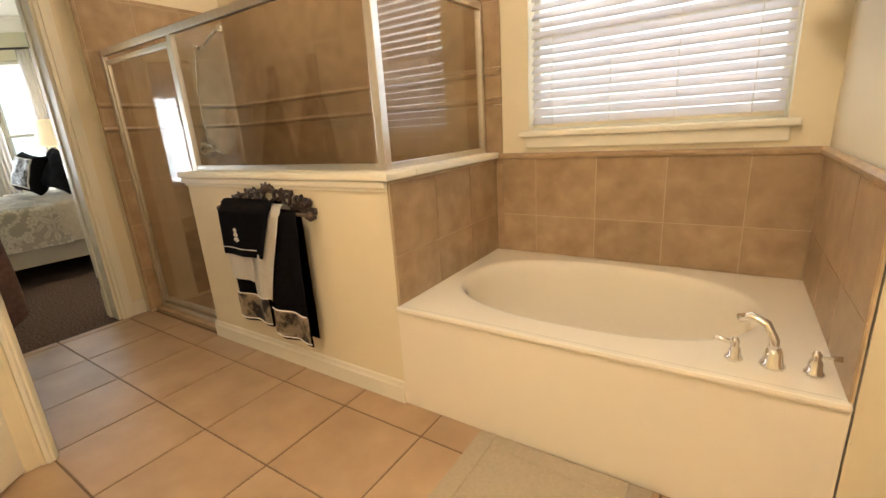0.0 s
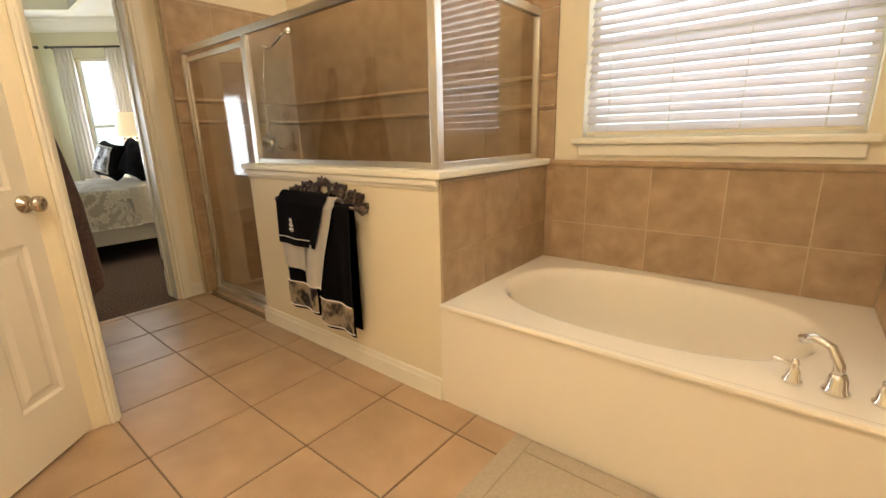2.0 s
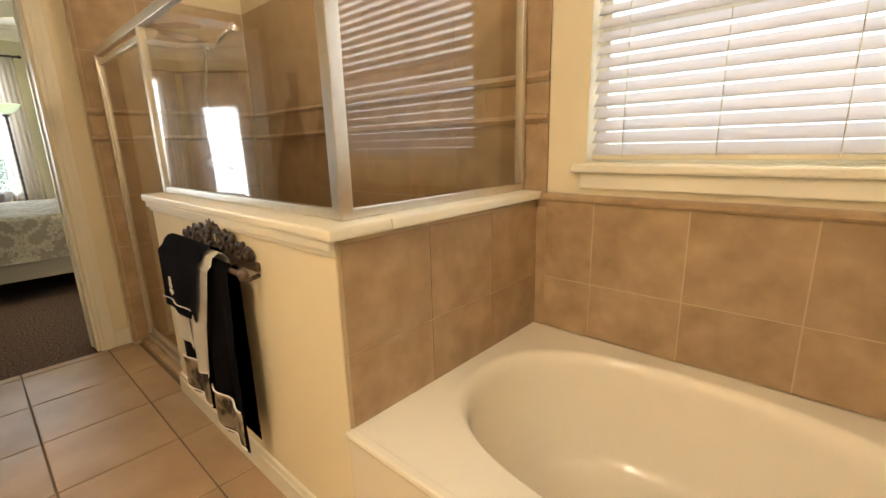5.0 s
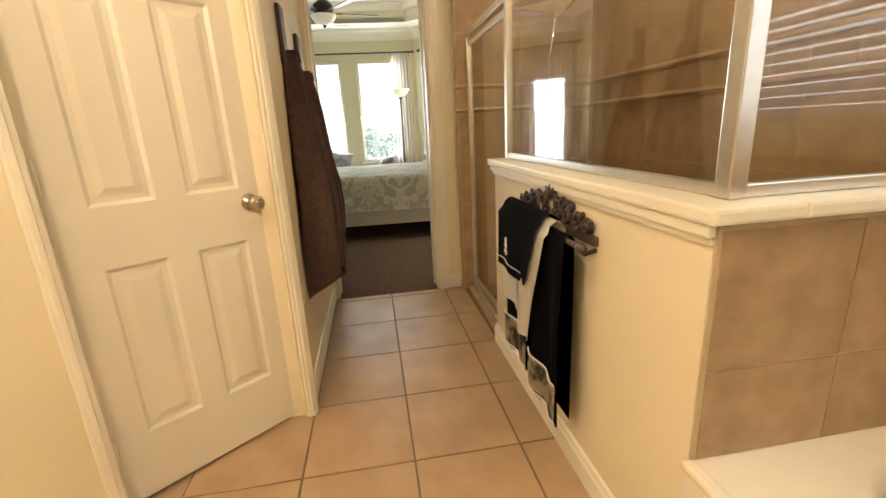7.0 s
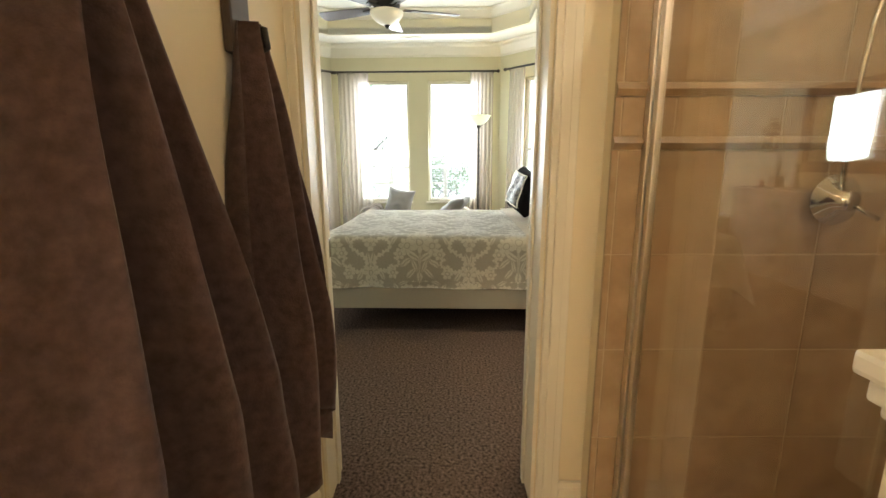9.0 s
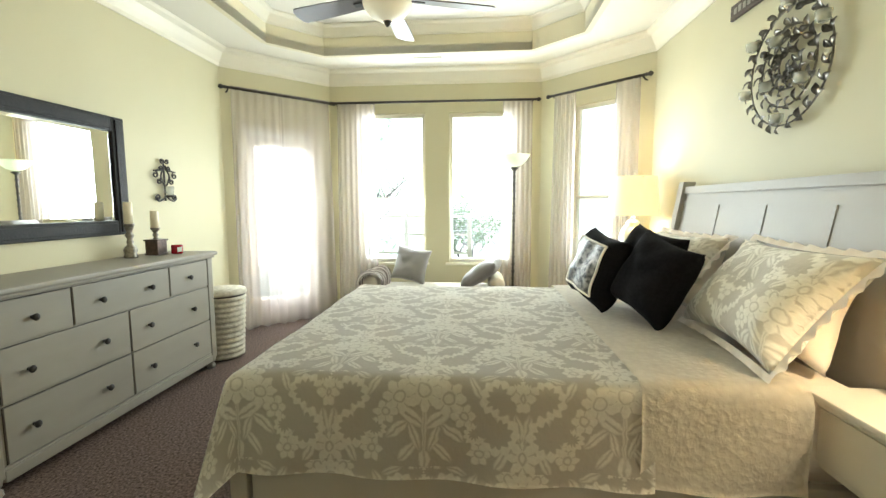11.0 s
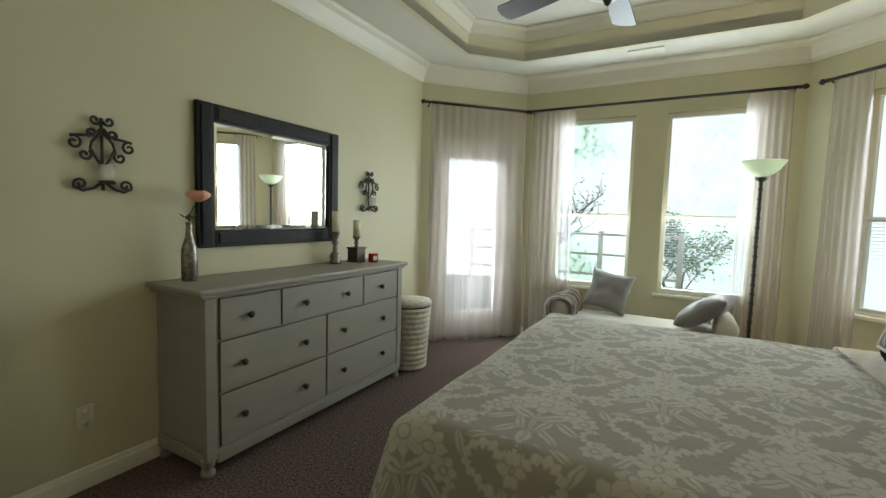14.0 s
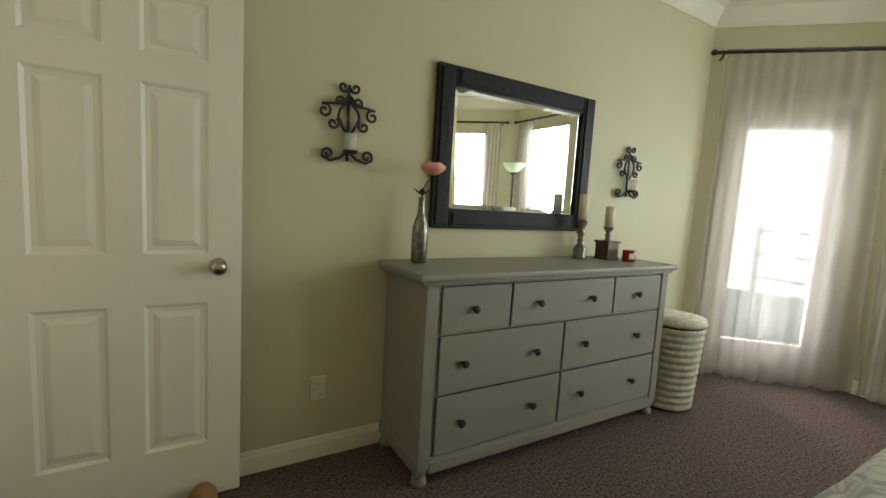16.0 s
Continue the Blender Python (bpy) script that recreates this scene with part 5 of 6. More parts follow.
part("headboard_rail", slab(-0.90, 0.90, 0.06, 0.96, 1.0), BEDWOOD, BD)
part("headboard_rail", slab(-0.90, 0.90, 0.042, 0.895, 0.92), BEDWOOD, BD)
for x in (-0.45, 0.0, 0.45):
    part("headboard_stile", slab(x - 0.035, x + 0.035, 0.040, 0.2, 0.894), BEDWOOD, BD)
for s in (-1, 1):
    part("headboard_post", slab(s * 0.93 - 0.035, s * 0.93 + 0.035, 0.085, 0.0, 1.03, -0.005), BEDWOOD, BD)
    part("side_rail", box(B(), s * 0.93 - 0.02, s * 0.93 + 0.02, -1.1, 1.1, 0.195, 0.38, 0.006), BEDWOOD, BD)
    part("turned_leg", lathe(B(), [(0.03, 0), (0.042, 0.02), (0.045, 0.07), (0.03, 0.1), (0.045, 0.12), (0.05, 0.16), (0.05, 0.22)], 18, pose(s * 0.90, -1.15, 0)), BEDWOOD, BD)
    part("rear_leg", box(B(), s * 0.93 - 0.035, s * 0.93 + 0.035, 1.08, 1.18, 0, 0.28, 0.005), BEDWOOD, BD)
part("footboard", box(B(), -0.95, 0.95, -1.19, -1.12, 0.195, 0.48, 0.01), BEDWOOD, BD)
part("slat_base", box(B(), -0.90, 0.90, -1.1, 1.1, 0.26, 0.36), BEDWOOD, BD)
MT = thing("mattress", "thick mattress in a cream fitted sheet", "mattress", -5.2, 2.0, 0.361)
part("mattress_body", box(B(), -0.90, 0.90, -1.10, 1.08, 0, 0.345, 0.05), SHEET, MT)

def cover(x0, x1, y0, y1, top, dx, dy, seed, nu, nv, uvs=1.0, far=0.25, wob=0.010):
    """A cover over the bed: hangs dx over the near side, far over the other, dy over the foot (0: none)."""
    tu, tv = (x1 - x0) + dx + far, (y1 - y0) + dy
    def fn(u, v):
        a, b_ = -far + u * tu, -dy + v * tv          # along x from the far edge, along y from the foot edge
        ex = -a if a < 0 else max(0.0, a - (x1 - x0))
        ey = -b_ if b_ < 0 else 0.0
        h = math.hypot(ex, ey)
        x, y = x0 + min(max(a, 0), x1 - x0), y0 + max(b_, 0)
        z = top + wob * noise.noise((a * 2.2, b_ * 2.2, seed)) + 0.3 * wob * noise.noise((a * 9, b_ * 9, seed))
        if h > 0:
            rr = 0.05
            dirx, diry = (ex / h) * (1 if a > 0 else -1), -ey / h
            if h < rr * 1.57:
                ang = h / rr
                o_, dz = rr * math.sin(ang), rr * (1 - math.cos(ang))
            else:
                o_, dz = rr, rr + (h - rr * 1.57)
            flare = 0.02 * (h / 0.4) + 0.014 * math.sin((a + b_) * 14 + seed) * (h / 0.4)
            corner = 0.10 * min(ex, ey) / 0.3 if ex and ey else 0
            x += dirx * (o_ + flare + corner)
            y += diry * (o_ + flare + corner)
            z -= dz
        return (x, y, z), (a * uvs, b_ * uvs)
    return sheet(B(), nu, nv, fn, 0.012)
QL = solo("quilt", cover(-6.06, -4.30, 0.86, 2.36, 0.722, 0.395, 0.33, 1.3, 120, 110), DAMASK, "grey and cream damask patterned quilt spread over the bed", "quilt")
part("binding", tube(B(), [(-6.10 + 1.84 * i / 20, 2.362, 0.728 if 0 < i < 20 else 0.70) for i in range(21)], 0.006, 8), LILAC, QL, "grey bound edge")
BK2 = solo("blanket", cover(-6.07, -4.29, 2.31, 2.86, 0.738, 0.405, 0.0, 5.2, 90, 36, 1.0, 0.25, 0.006), QUILT, "cream quilted coverlet folded over at the bed's head", "blanket")


PINCH = 0.17


def pillow(name, label, w, h, t, material, x, y, z, rx, ry=0, rz=0, group="", ruffle=0.0, piping=None, wrinkle=0.02, seed=0.0, panel=None):
    e = thing(name, label, "pillow" if w > 0.5 else "cushion", x, y, z, 0, group)
    e.matrix_world = FR @ pose(x, y, z, rx, ry, rz)
    b_ = B()
    uvl = b_.loops.layers.uv.verify()
    for sd in (1, -1):
        def fn(u, v, sd=sd):
            a, c = 2 * u - 1, 2 * v - 1
            k = max(0, (1 - a ** 4)) ** 0.55 * max(0, (1 - c ** 4)) ** 0.55
            pin = 1 - 0.05 * (1 - abs(a)) * abs(c) - 0.0
            xx = a * w / 2 * (1 - PINCH * (1 - c * c))
            zz = c * h / 2 * (1 - PINCH * (1 - a * a)) + h / 2
            yy = sd * (t / 2 * k + wrinkle * k * noise.noise((a * 2 + seed, c * 2, sd)))
            return (xx, yy, zz), (-c * h / 2, a * w / 2)
        sheet(b_, 28, 24, fn)
    bmesh.ops.remove_doubles(b_, verts=b_.verts[:], dist=0.0006)
    bmesh.ops.recalc_face_normals(b_, faces=b_.faces[:])
    part("cushion_body", b_, material, e)
    if ruffle:
        rb = B()
        n = 160
        def rf(u, v):
            s = u * 4
            k, f = int(s) % 4, s - int(s)
            c0 = [(-1, -1), (1, -1), (1, 1), (-1, 1)]
            a = c0[k][0] + (c0[(k + 1) % 4][0] - c0[k][0]) * f
            c = c0[k][1] + (c0[(k + 1) % 4][1] - c0[k][1]) * f
            wav = math.sin(u * 190) * 0.010 * v
            xx = a * w / 2 * (1 - 0.07 * (1 - c * c)) + a * ruffle * v * (abs(a) > 0.99 or 0)
            zz = c * h / 2 * (1 - 0.07 * (1 - a * a)) + h / 2 + c * ruffle * v * (abs(c) > 0.99 or 0)
            return (xx * (1 - 0.02 * (1 - v)), wav, zz), (-c * h / 2, a * w / 2)
        sheet(rb, n, 3, rf)
        part("ruffle", rb, SHEET, e, "cream ruffled edge")
    if panel:
        def pf(u, v, rim=0.0):
            a, c = (2 * u - 1) * 0.72, (2 * v - 1) * 0.72
            k = max(0, (1 - a ** 4)) ** 0.55 * max(0, (1 - c ** 4)) ** 0.55
            return (a * w / 2 * (1 - 0.07 * (1 - c * c)), -(t / 2 * k + wrinkle * k * noise.noise((a * 2 + seed, c * 2, -1))) - 0.004 , c * h / 2 * (1 - 0.07 * (1 - a * a)) + h / 2), (u, v)
        part("front_panel", sheet(B(), 16, 16, pf), panel, e, "silver sequinned panel")
        edge = [pf(*q)[0] for q in [(i / 16, 0) for i in range(16)] + [(1, i / 16) for i in range(16)] + [(1 - i / 16, 1) for i in range(16)] + [(0, 1 - i / 16) for i in range(17)]]
        part("piping", tube(B(), edge, 0.007, 6), WHITECL, e, "cream braid edging")
    return e


pillow("sham_pillow", "large damask sham pillow with a ruffled edge against the headboard", 0.78, 0.52, 0.24, DAMASK, -4.68, 2.78, 0.76, -38, 0, -4, "shams", 0.028, seed=1)
pillow("sham_pillow", "large damask sham pillow with a ruffled edge against the headboard", 0.78, 0.50, 0.24, DAMASK, -5.62, 2.80, 0.76, -38, 0, 3, "shams", 0.028, seed=2)
pillow("bed_pillow", "cream sleeping pillow standing at the headboard", 0.72, 0.46, 0.20, SHEET, -4.72, 2.97, 0.73, -18, 0, 2, "sleeping pillows", seed=3)
pillow("bed_pillow", "cream sleeping pillow standing at the headboard", 0.72, 0.46, 0.20, SHEET, -5.62, 2.99, 0.73, -18, 0, -2, "sleeping pillows", seed=4)
PINCH = 0.11
pillow("throw_cushion", "black cushion with a silver sequinned panel on the bed", 0.43, 0.43, 0.22, BLACKCL, -5.42, 2.40, 0.765, -16, 9, 12, "black cushions", panel=SEQUIN, seed=5)
pillow("throw_cushion", "plain black satin cushion on the bed", 0.46, 0.46, 0.20, BLACKCL, -5.32, 2.60, 0.775, -22, 8, 12, "black cushions", seed=6)
pillow("throw_cushion", "plain black satin cushion on the bed", 0.43, 0.43, 0.22, BLACKCL, -5.08, 2.56, 0.775, -22, 13, 14, "black cushions", seed=7)


# nightstands
def nightstand(x, y, group):
    n = thing("nightstand", "white painted nightstand with a drawer over an open shelf", "nightstand", x, y, 0, 0, group)
    part("top", box(box(B(), -0.29, 0.29, -0.24, 0.21, 0.675, 0.70, 0.007), -0.275, 0.275, -0.222, 0.205, 0.655, 0.676, 0.006), WHITEW, n)
    for s in (-1, 1):
        part("side", box(B(), s * 0.265 - 0.013, s * 0.265 + 0.013, -0.205, 0.205, 0.06, 0.656, 0.003), WHITEW, n)
        for yy in (-0.19, 0.185):
            part("foot", lathe(B(), [(0.02, 0), (0.028, 0.02), (0.024, 0.05), (0.024, 0.062)], 12, pose(s * 0.24, yy, 0)), WHITEW, n)
    part("back", box(B(), -0.252, 0.252, 0.19, 0.2, 0.08, 0.655), WHITEW, n)
    part("shelf", box(B(), -0.252, 0.252, -0.20, 0.19, 0.08, 0.105), WHITEW, n)
    part("shelf", box(B(), -0.252, 0.252, -0.20, 0.19, 0.435, 0.455), WHITEW, n)
    d = part("drawer", box(B(), -0.248, 0.248, -0.212, -0.19, 0.462, 0.648, 0.003), WHITEW, n)
    part("knob", lathe(B(), [(0.009, 0), (0.008, 0.012), (0.018, 0.018), (0.02, 0.026), (0, 0.034)], 14, pose(0, -0.212, 0.555, 90)), IRON, d, "dark iron knob")
    return n
nightstand(-3.985, 3.14, "pair of nightstands").scale = (1.3, 1, 1)
nightstand(-6.62, 3.14, "pair of nightstands")
z = 0.106
for i in range(6):
    hgt = 0.022 + 0.008 * (i % 3)
    bk = thing("book", "stacked hardback book on the nightstand shelf", "book", -4.08 + 0.02 * (i % 2), 3.04, z, 3 * (i % 3) - 3, "stack of books")
    part("cover", box(B(), -0.13, 0.13, -0.10, 0.10, 0, hgt, 0.002), BOOKS[i % 5], bk)
    part("pages", box(B(), -0.127, 0.132, -0.102, 0.095, 0.004, hgt - 0.004), PAPER, bk)
    z += hgt + 0.001

# table lamp
LP = thing("table_lamp", "glass table lamp with a lit cream drum shade", "table lamp", -6.68, 3.09, 0.701)
part("base", lathe(B(), [(0.07, 0), (0.075, 0.02), (0.06, 0.04), (0.085, 0.11), (0.105, 0.24), (0.105, 0.36), (0.085, 0.43), (0.05, 0.46), (0.06, 0.48), (0.04, 0.505), (0.02, 0.515)], 28), CRYSTAL, LP)
part("neck", lathe(B(), [(0.018, 0.514), (0.024, 0.525), (0.014, 0.535), (0.012, 0.60), (0.0, 0.60)], 14), WHITEW, LP)
part("shade", sheet(B(), 40, 6, lambda u, v: (((0.215 - 0.035 * v) * math.cos(u * 2 * math.pi), (0.215 - 0.035 * v) * math.sin(u * 2 * math.pi), 0.55 + 0.33 * v), (u, v))), SHADE, LP, "lit cream linen shade")
part("harp", tube(B(), [(-0.21, 0, 0.87), (0, 0, 0.875), (0.21, 0, 0.87)], 0.003, 6), NICKEL, LP)
part("finial", lathe(B(), [(0.008, 0.87), (0.012, 0.895), (0.006, 0.905), (0, 0.92)], 12), CRYSTAL, LP)

copy_thing(LP, BED @ pose(-3.80, 3.18, 0.701))

# torchiere
TC = thing("floor_lamp", "dark twisted iron torchiere with a pale green glass bowl", "floor lamp", -7.66, 2.14, 0)
prof = [(0.14, 0), (0.14, 0.02), (0.05, 0.045), (0.02, 0.07)]
for i in range(20):
    zz = 0.09 + i * 0.081
    prof += [(0.012, zz), (0.021, zz + 0.022), (0.012, zz + 0.045), (0.016, zz + 0.06)]
prof += [(0.014, 1.71), (0.05, 1.74), (0.02, 1.755)]
part("stem", lathe(B(), prof, 16), IRON, TC)
part("bowl", lathe(B(), [(0.02, 1.757), (0.08, 1.775), (0.13, 1.82), (0.165, 1.875), (0.168, 1.885), (0.158, 1.88), (0.12, 1.835), (0.0, 1.79)], 32), GREENBOWL, TC, "pale green glass bowl")

# bench under the windows
BN = thing("window_bench", "pale upholstered bench with rolled arms under the windows", "bench", -7.45, 1.28, 0)
part("seat", box(B(), -0.24, 0.22, -0.60, 0.60, 0.26, 0.46, 0.04), BENCHCL, BN)
part("base", box(B(), -0.22, 0.20, -0.62, 0.62, 0.13, 0.27, 0.01), BENCHCL, BN)
for s in (-1, 1):
    part("arm", box(B(), -0.23, 0.21, s * 0.63 - 0.05, s * 0.63 + 0.05, 0.13, 0.50, 0.02), BENCHCL, BN)
    part("arm_roll", lathe(B(), [(0.0, -0.235), (0.07, -0.23), (0.085, -0.215), (0.085, 0.215), (0.07, 0.23), (0, 0.235)], 20, pose(-0.01, s * 0.665, 0.51, 0, 90, 0)), BENCHCL, BN)
    for yy in (-0.19, 0.17):
        part("leg", lathe(B(), [(0.018, 0), (0.03, 0.13)], 12, pose(yy, s * 0.58, 0)), WOODHOOK, BN)
def throwf(u, v):
    d = (v - 0.5) * 0.9
    a = max(-1.6, min(1.6, d / 0.1))
    y = -0.665 + 0.125 * math.sin(a)
    zz = 0.51 + 0.125 * math.cos(a) - max(0, abs(d) - 0.16)
    return (-0.24 + 0.50 * u + 0.015 * math.sin(v * 20), y + 0.02 * math.sin(u * 18 + v * 4), zz + 0.014 * math.sin(u * 22 + v * 3)), (u * 0.6, v)
solo("throw_blanket", sheet(B(), 30, 40, throwf, 0.012), THROW, "brown and cream striped throw draped over the bench arm", "throw", -7.45, 1.28, 0)
pillow("throw_cushion", "grey satin cushion leaning on the bench", 0.42, 0.40, 0.15, LILAC, -7.56, 0.95, 0.48, -16, 9, 78, "bench cushions", seed=8)
pillow("throw_cushion", "grey satin cushion leaning on the bench", 0.42, 0.45, 0.17, LILAC, -7.42, 1.61, 0.50, -56, 0, -14, "bench cushions", seed=9)

# wall piece and sign above the bed
WA = thing("wall_medallion", "round openwork metal leaf wreath with glass candle cups", "wall decor", -5.22, 3.352, 2.05)
leaf_me = None


def leafy(r, n, turns=1.0, r_end=None, k0=0.0):
    """A thin vine with pairs of bent sheet-metal leaves."""
    global leaf_me
    r_end = r if r_end is None else r_end
    pts = [((r + (r_end - r) * i / n) * math.cos(k0 + turns * 2 * math.pi * i / n), -0.025, (r + (r_end - r) * i / n) * math.sin(k0 + turns * 2 * math.pi * i / n)) for i in range(n + 1)]
    part("vine", tube(B(), pts, 0.005, 6), SILVER, WA)
    if leaf_me is None:
        leaf_me = mesh_of("leaf", sheet(B(), 4, 6, lambda u, v: (((u - 0.5) * 0.034 * math.sin(math.pi * min(1, v * 0.92 + 0.06)), -0.010 * math.sin(math.pi * v) - 0.012 * abs(u - 0.5), 0.058 * v), (u, v)), 0.0015), SILVER)
    for i, p in enumerate(pts[::2]):
        a = k0 + turns * 2 * math.pi * i * 2 / n
        for sd in (1, -1):
            o = new("leaf", leaf_me)
            o.parent = WA
            o.matrix_local = pose(*p, 0, -math.degrees(a) + sd * 38 + random.uniform(-12, 12), 0) @ pose(0, 0, 0, random.uniform(5, 22), 0, random.uniform(-30, 30))


leafy(0.295, 52)
leafy(0.20, 38, 1.0, None, 0.5)
leafy(0.15, 44, 1.7, 0.04, 1.0)
for a, r in ((0.4, 0.29), (1.5, 0.29), (2.6, 0.29), (3.5, 0.31), (4.7, 0.29), (5.6, 0.2), (2.0, 0.12), (3.9, 0.15)):
    part("candle_cup", lathe(B(), [(0.02, 0), (0.03, 0.012), (0.034, 0.05), (0.03, 0.05), (0, 0.012)], 14, pose(r * math.cos(a), -0.06, r * math.sin(a))), see_glass, WA, "clear glass cup")
WS = thing("wall_sign", "long dark wooden sign with pale faded lettering", "sign", -5.35, 3.355, 2.54)
part("plank", box(B(), -0.45, 0.45, -0.02, 0, -0.045, 0.045, 0.003), WOODHOOK, WS)
for i in range(18):
    if i % 6 != 5:
        part("lettering", box(B(), -0.41 + i * 0.046, -0.41 + i * 0.046 + 0.030, -0.0225, -0.0195, -0.018, 0.018 + 0.006 * (i % 2)), GREIGE, WS)

# ceiling fan
FN = thing("ceiling_fan", "dark ceiling fan with five blades and a frosted bowl light", "ceiling fan", -5.6, 1.17, 2.47)
part("rod", tube(B(), [(0, 0, 0.30), (0, 0, TOP - 2.47)], 0.013, 10), IRON, FN)
part("canopy", lathe(B(), [(0.03, 0.62), (0.07, 0.66), (0.075, TOP - 2.471), (0, TOP - 2.471)], 20), IRON, FN)
part("motor", lathe(B(), [(0.05, 0.13), (0.10, 0.15), (0.125, 0.19), (0.12, 0.25), (0.07, 0.29), (0.02, 0.31)], 28), IRON, FN)
part("light_bowl", lathe(B(), [(0.0, 0.02), (0.05, 0.028), (0.11, 0.06), (0.15, 0.11), (0.155, 0.135), (0.0, 0.135)], 28), BOWL, FN, "frosted glass bowl")
part("finial", lathe(B(), [(0, -0.012), (0.012, -0.004), (0.02, 0.012), (0.026, 0.024), (0, 0.03)], 14), IRON, FN)
for k in range(5):
    m = pose(0, 0, 0.165, 0, 0, 180 + 72 * k)
    bl = B()
    n = 14
    out = [(0.16 + 0.52 * i / n, 0.052 + 0.022 * math.sin(i / n * math.pi * 0.55)) for i in range(n + 1)]
    ol = [(x, y) for x, y in out] + [(0.70, 0.05), (0.71, 0.0), (0.70, -0.05)] + [(x, -y) for x, y in out[::-1]]
    prism(bl, ol, -0.004, 0.004)
    bmesh.ops.transform(bl, matrix=m @ pose(0, 0, 0, 12), verts=bl.verts[:])
    b_ob = part("blade", bl, FANWOOD, FN)
    part("blade_iron", box(B(), 0.08, 0.24, -0.018, 0.018, -0.012, -0.004, 0.003, m @ pose(0, 0, 0, 12)), IRON, b_ob)

# ---- tiles, last ----
FR = BATH
cache = {}


def tile_mesh(w, h, t, material, bev):
    key = (round(w, 3), round(h, 3), material.name)
    if key not in cache:
        cache[key] = mesh_of("tile", box(B(), 0, w, 0, h, 0, t, bev), material)
    return cache[key]


def tiles(parent, m, u0, u1, v0, v1, pu, pv, ou, ov, gap, t, material, bev=0.002):
    """Tiles on a plane m (x, y across it, z out of it); lines at ou + k pu and ov + k pv, cut at the edges."""
    inv = parent.matrix_world.inverted()
    i0, j0 = math.floor((u0 - ou) / pu), math.floor((v0 - ov) / pv)
    for i in range(i0, i0 + 60):
        a, b_ = max(u0, ou + i * pu + gap / 2), min(u1, ou + (i + 1) * pu - gap / 2)
        if ou + i * pu > u1:
            break
        for j in range(j0, j0 + 60):
            c, d = max(v0, ov + j * pv + gap / 2), min(v1, ov + (j + 1) * pv - gap / 2)
            if ov + j * pv > v1:
                break
            if b_ - a < 0.015 or d - c < 0.015:
                continue
            o = new("tile", tile_mesh(b_ - a, d - c, t, material, bev))
            o.parent = parent
            o.matrix_local = inv @ m @ pose(a, c, random.uniform(-0.0006, 0.0006))


tiles(FLOOR_B, pose(0, 0, -0.008), -2.41, 1.77, -0.98, 2.18, 0.422, 0.407, -0.235, 1.622, 0.008, 0.008, FTILE)
tiles(FLOOR_B, pose(0, 0, -0.008), -2.36, -1.50, 2.33, 3.12, 0.2, 0.2, -2.36, 2.33, 0.006, 0.008, WTILE)
PL = pose(0, 0, 0, 90, 0, 0)
WT = 0.007
N_ = struct("wall_tiling_north", box(B(), 0.0, 1.425, 3.1316, 3.1395, 0.464, 1.0), WGROUT, "tan ceramic wall tiles round the bathtub")
tiles(N_, pose(0, 3.137, 0, 90, 0, 0), 0.012, 1.415, 0.466, 0.985, 0.315, 0.31, 0.242, 0.677, 0.0038, WT, WTILE)
E_ = struct("wall_tiling_east", box(B(), 1.4166, 1.426, 2.185, 3.135, 0.464, 1.0), WGROUT, "tan ceramic wall tiles beside the bathtub")
tiles(E_, pose(1.422, 3.127, 0, 90, 0, -90), 0, 0.942, 0.466, 0.985, 0.315, 0.31, 0.0, 0.677, 0.0038, WT, WTILE)
K_ = struct("wall_tiling_knee", box(B(), 0.0005, 0.0065, 2.187, 3.136, 0.464, 0.985), WGROUT, "tan ceramic wall tiles on the half wall")
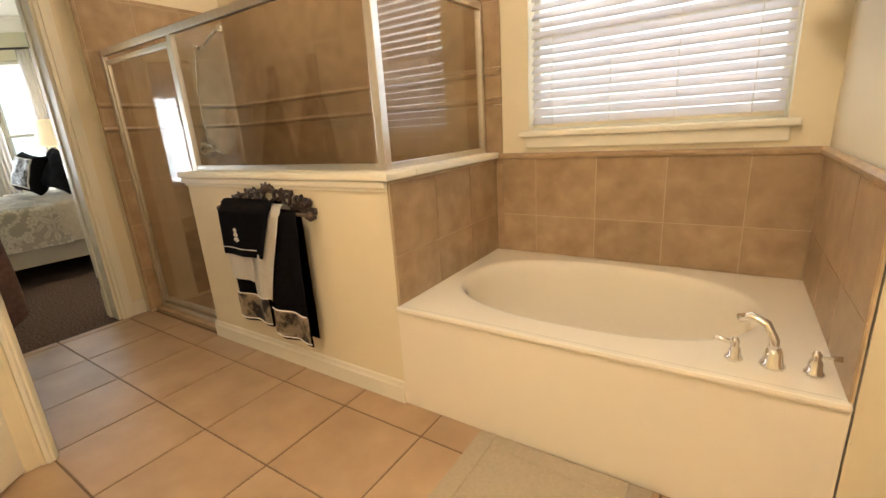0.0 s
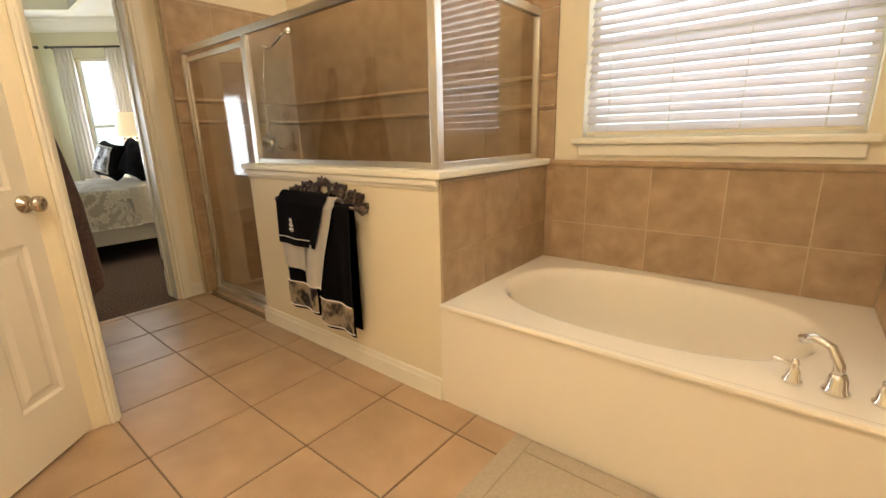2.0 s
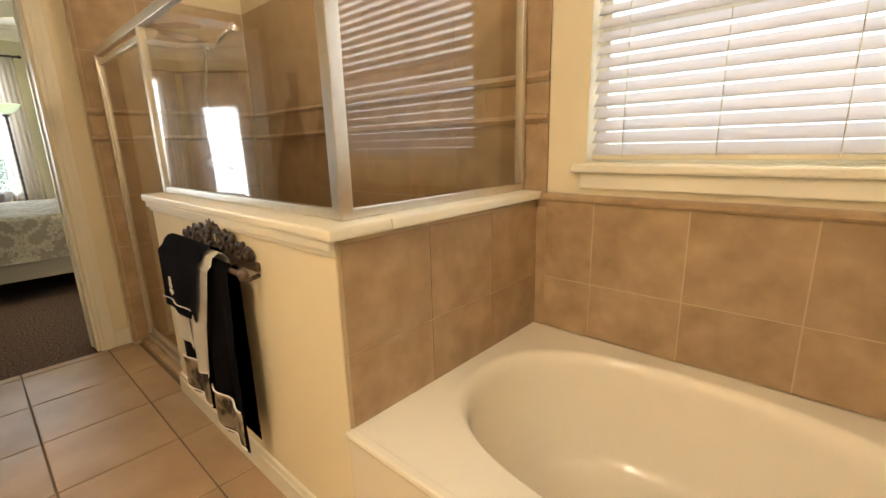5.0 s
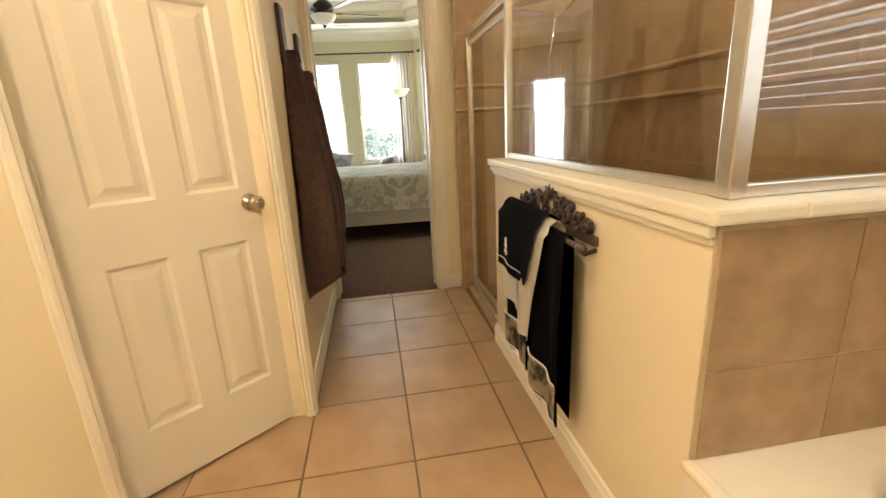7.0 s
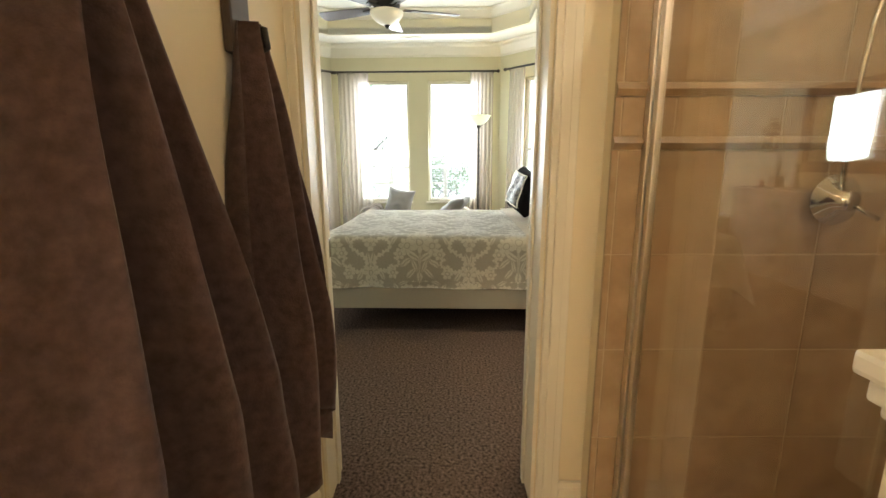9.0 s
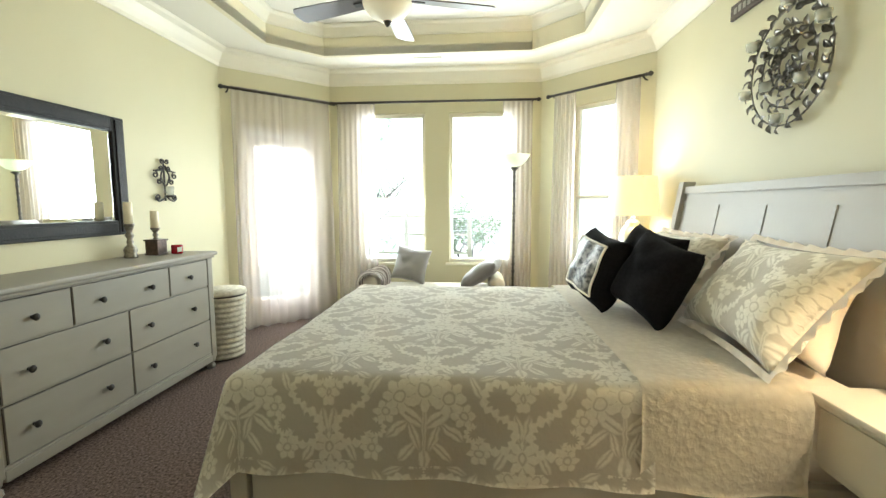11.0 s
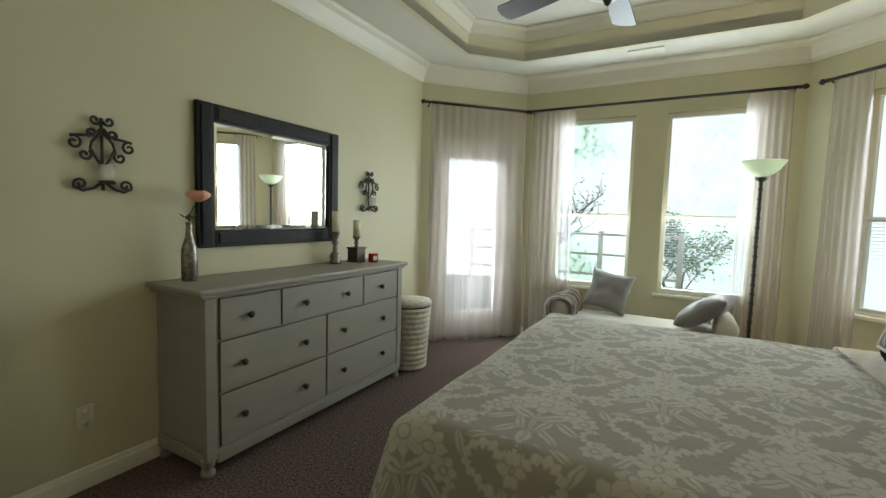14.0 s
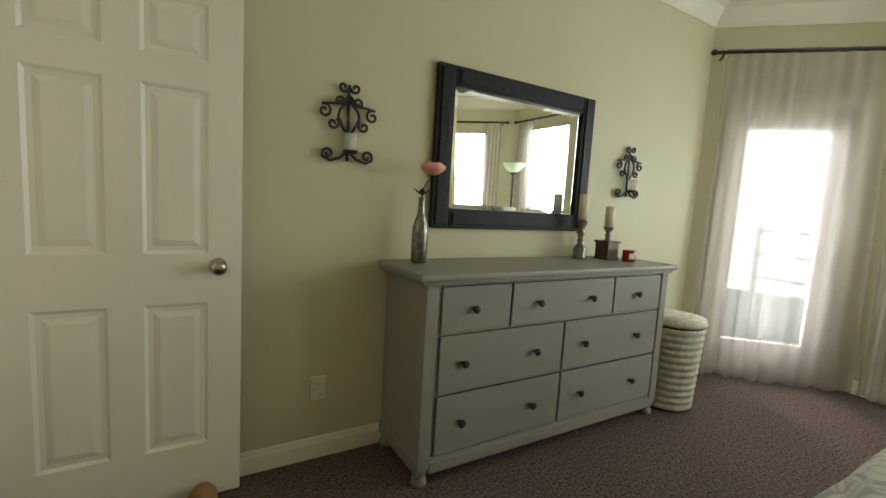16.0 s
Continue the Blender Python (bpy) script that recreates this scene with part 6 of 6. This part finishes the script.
tiles(K_, pose(0.002, 2.187, 0, 90, 0, 90), 0.002, 0.943, 0.466, 0.975, 0.315, 0.31, 0.323, 0.677, 0.0038, WT, WTILE)
for nm, m, ln in (("trim_tile_north", pose(1.41, 3.137, 0, 0, 0, 180), 1.39), ("trim_tile_east", pose(1.422, 2.185, 0, 0, 0, 90), 0.94)):
    strip(nm, m, 0, ln, [(0, 0.985), (0.014, 0.985), (0.02, 0.995), (0.02, 1.005), (0.014, 1.014), (0, 1.016)], WTILE, "rounded tan tile edge")
S_ = struct("wall_tiling_shower_back", box(B(), -2.35, -0.0, 3.1306, 3.1385, 0.0, 2.12), WGROUT, "tan ceramic wall tiles in the shower")
T_ = struct("wall_tiling_shower_end", box(B(), -2.3595, -2.3486, 2.16, 3.1305, 0.0, 2.12), WGROUT, "tan ceramic wall tiles at the shower's end")
for v0, v1, ov in ((0.02, 1.275, 1.275 - 4 * 0.315), (1.315, 1.425, 1.30), (1.465, 2.12, 1.465)):
    pu = 0.315 if v1 - v0 > 0.2 else 0.1575
    pv = 0.315 if v1 - v0 > 0.2 else 0.2
    tiles(S_, pose(0, 3.136, 0, 90, 0, 0), -2.335, 0.05, v0, v1, pu, pv, -2.3, ov, 0.0038, WT, WTILE)
    tiles(T_, pose(-2.354, 2.16, 0, 90, 0, 90), 0.0, 0.965, v0, v1, pu, pv, 0.02, ov, 0.0038, WT, WTILE)
for z0 in (1.295, 1.445):
    strip("trim_tile_shower", pose(0.05, 3.136, 0, 0, 0, 180), 0, 2.38, [(0, z0 - 0.018), (0.012, z0 - 0.018), (0.022, z0), (0.012, z0 + 0.018), (0, z0 + 0.018)], WTILE, "rounded tan tile moulding")
    strip("trim_tile_shower_end", pose(-2.354, 3.125, 0, 0, 0, -90), 0, 0.965, [(0, z0 - 0.018), (0.012, z0 - 0.018), (0.022, z0), (0.012, z0 + 0.018), (0, z0 + 0.018)], WTILE, "rounded tan tile moulding")
I_ = struct("wall_tiling_shower_in", box(B(), -1.45, -0.12, 2.3205, 2.324, 0.0, 0.98), WTILE, "tan tiled inner face of the half wall")
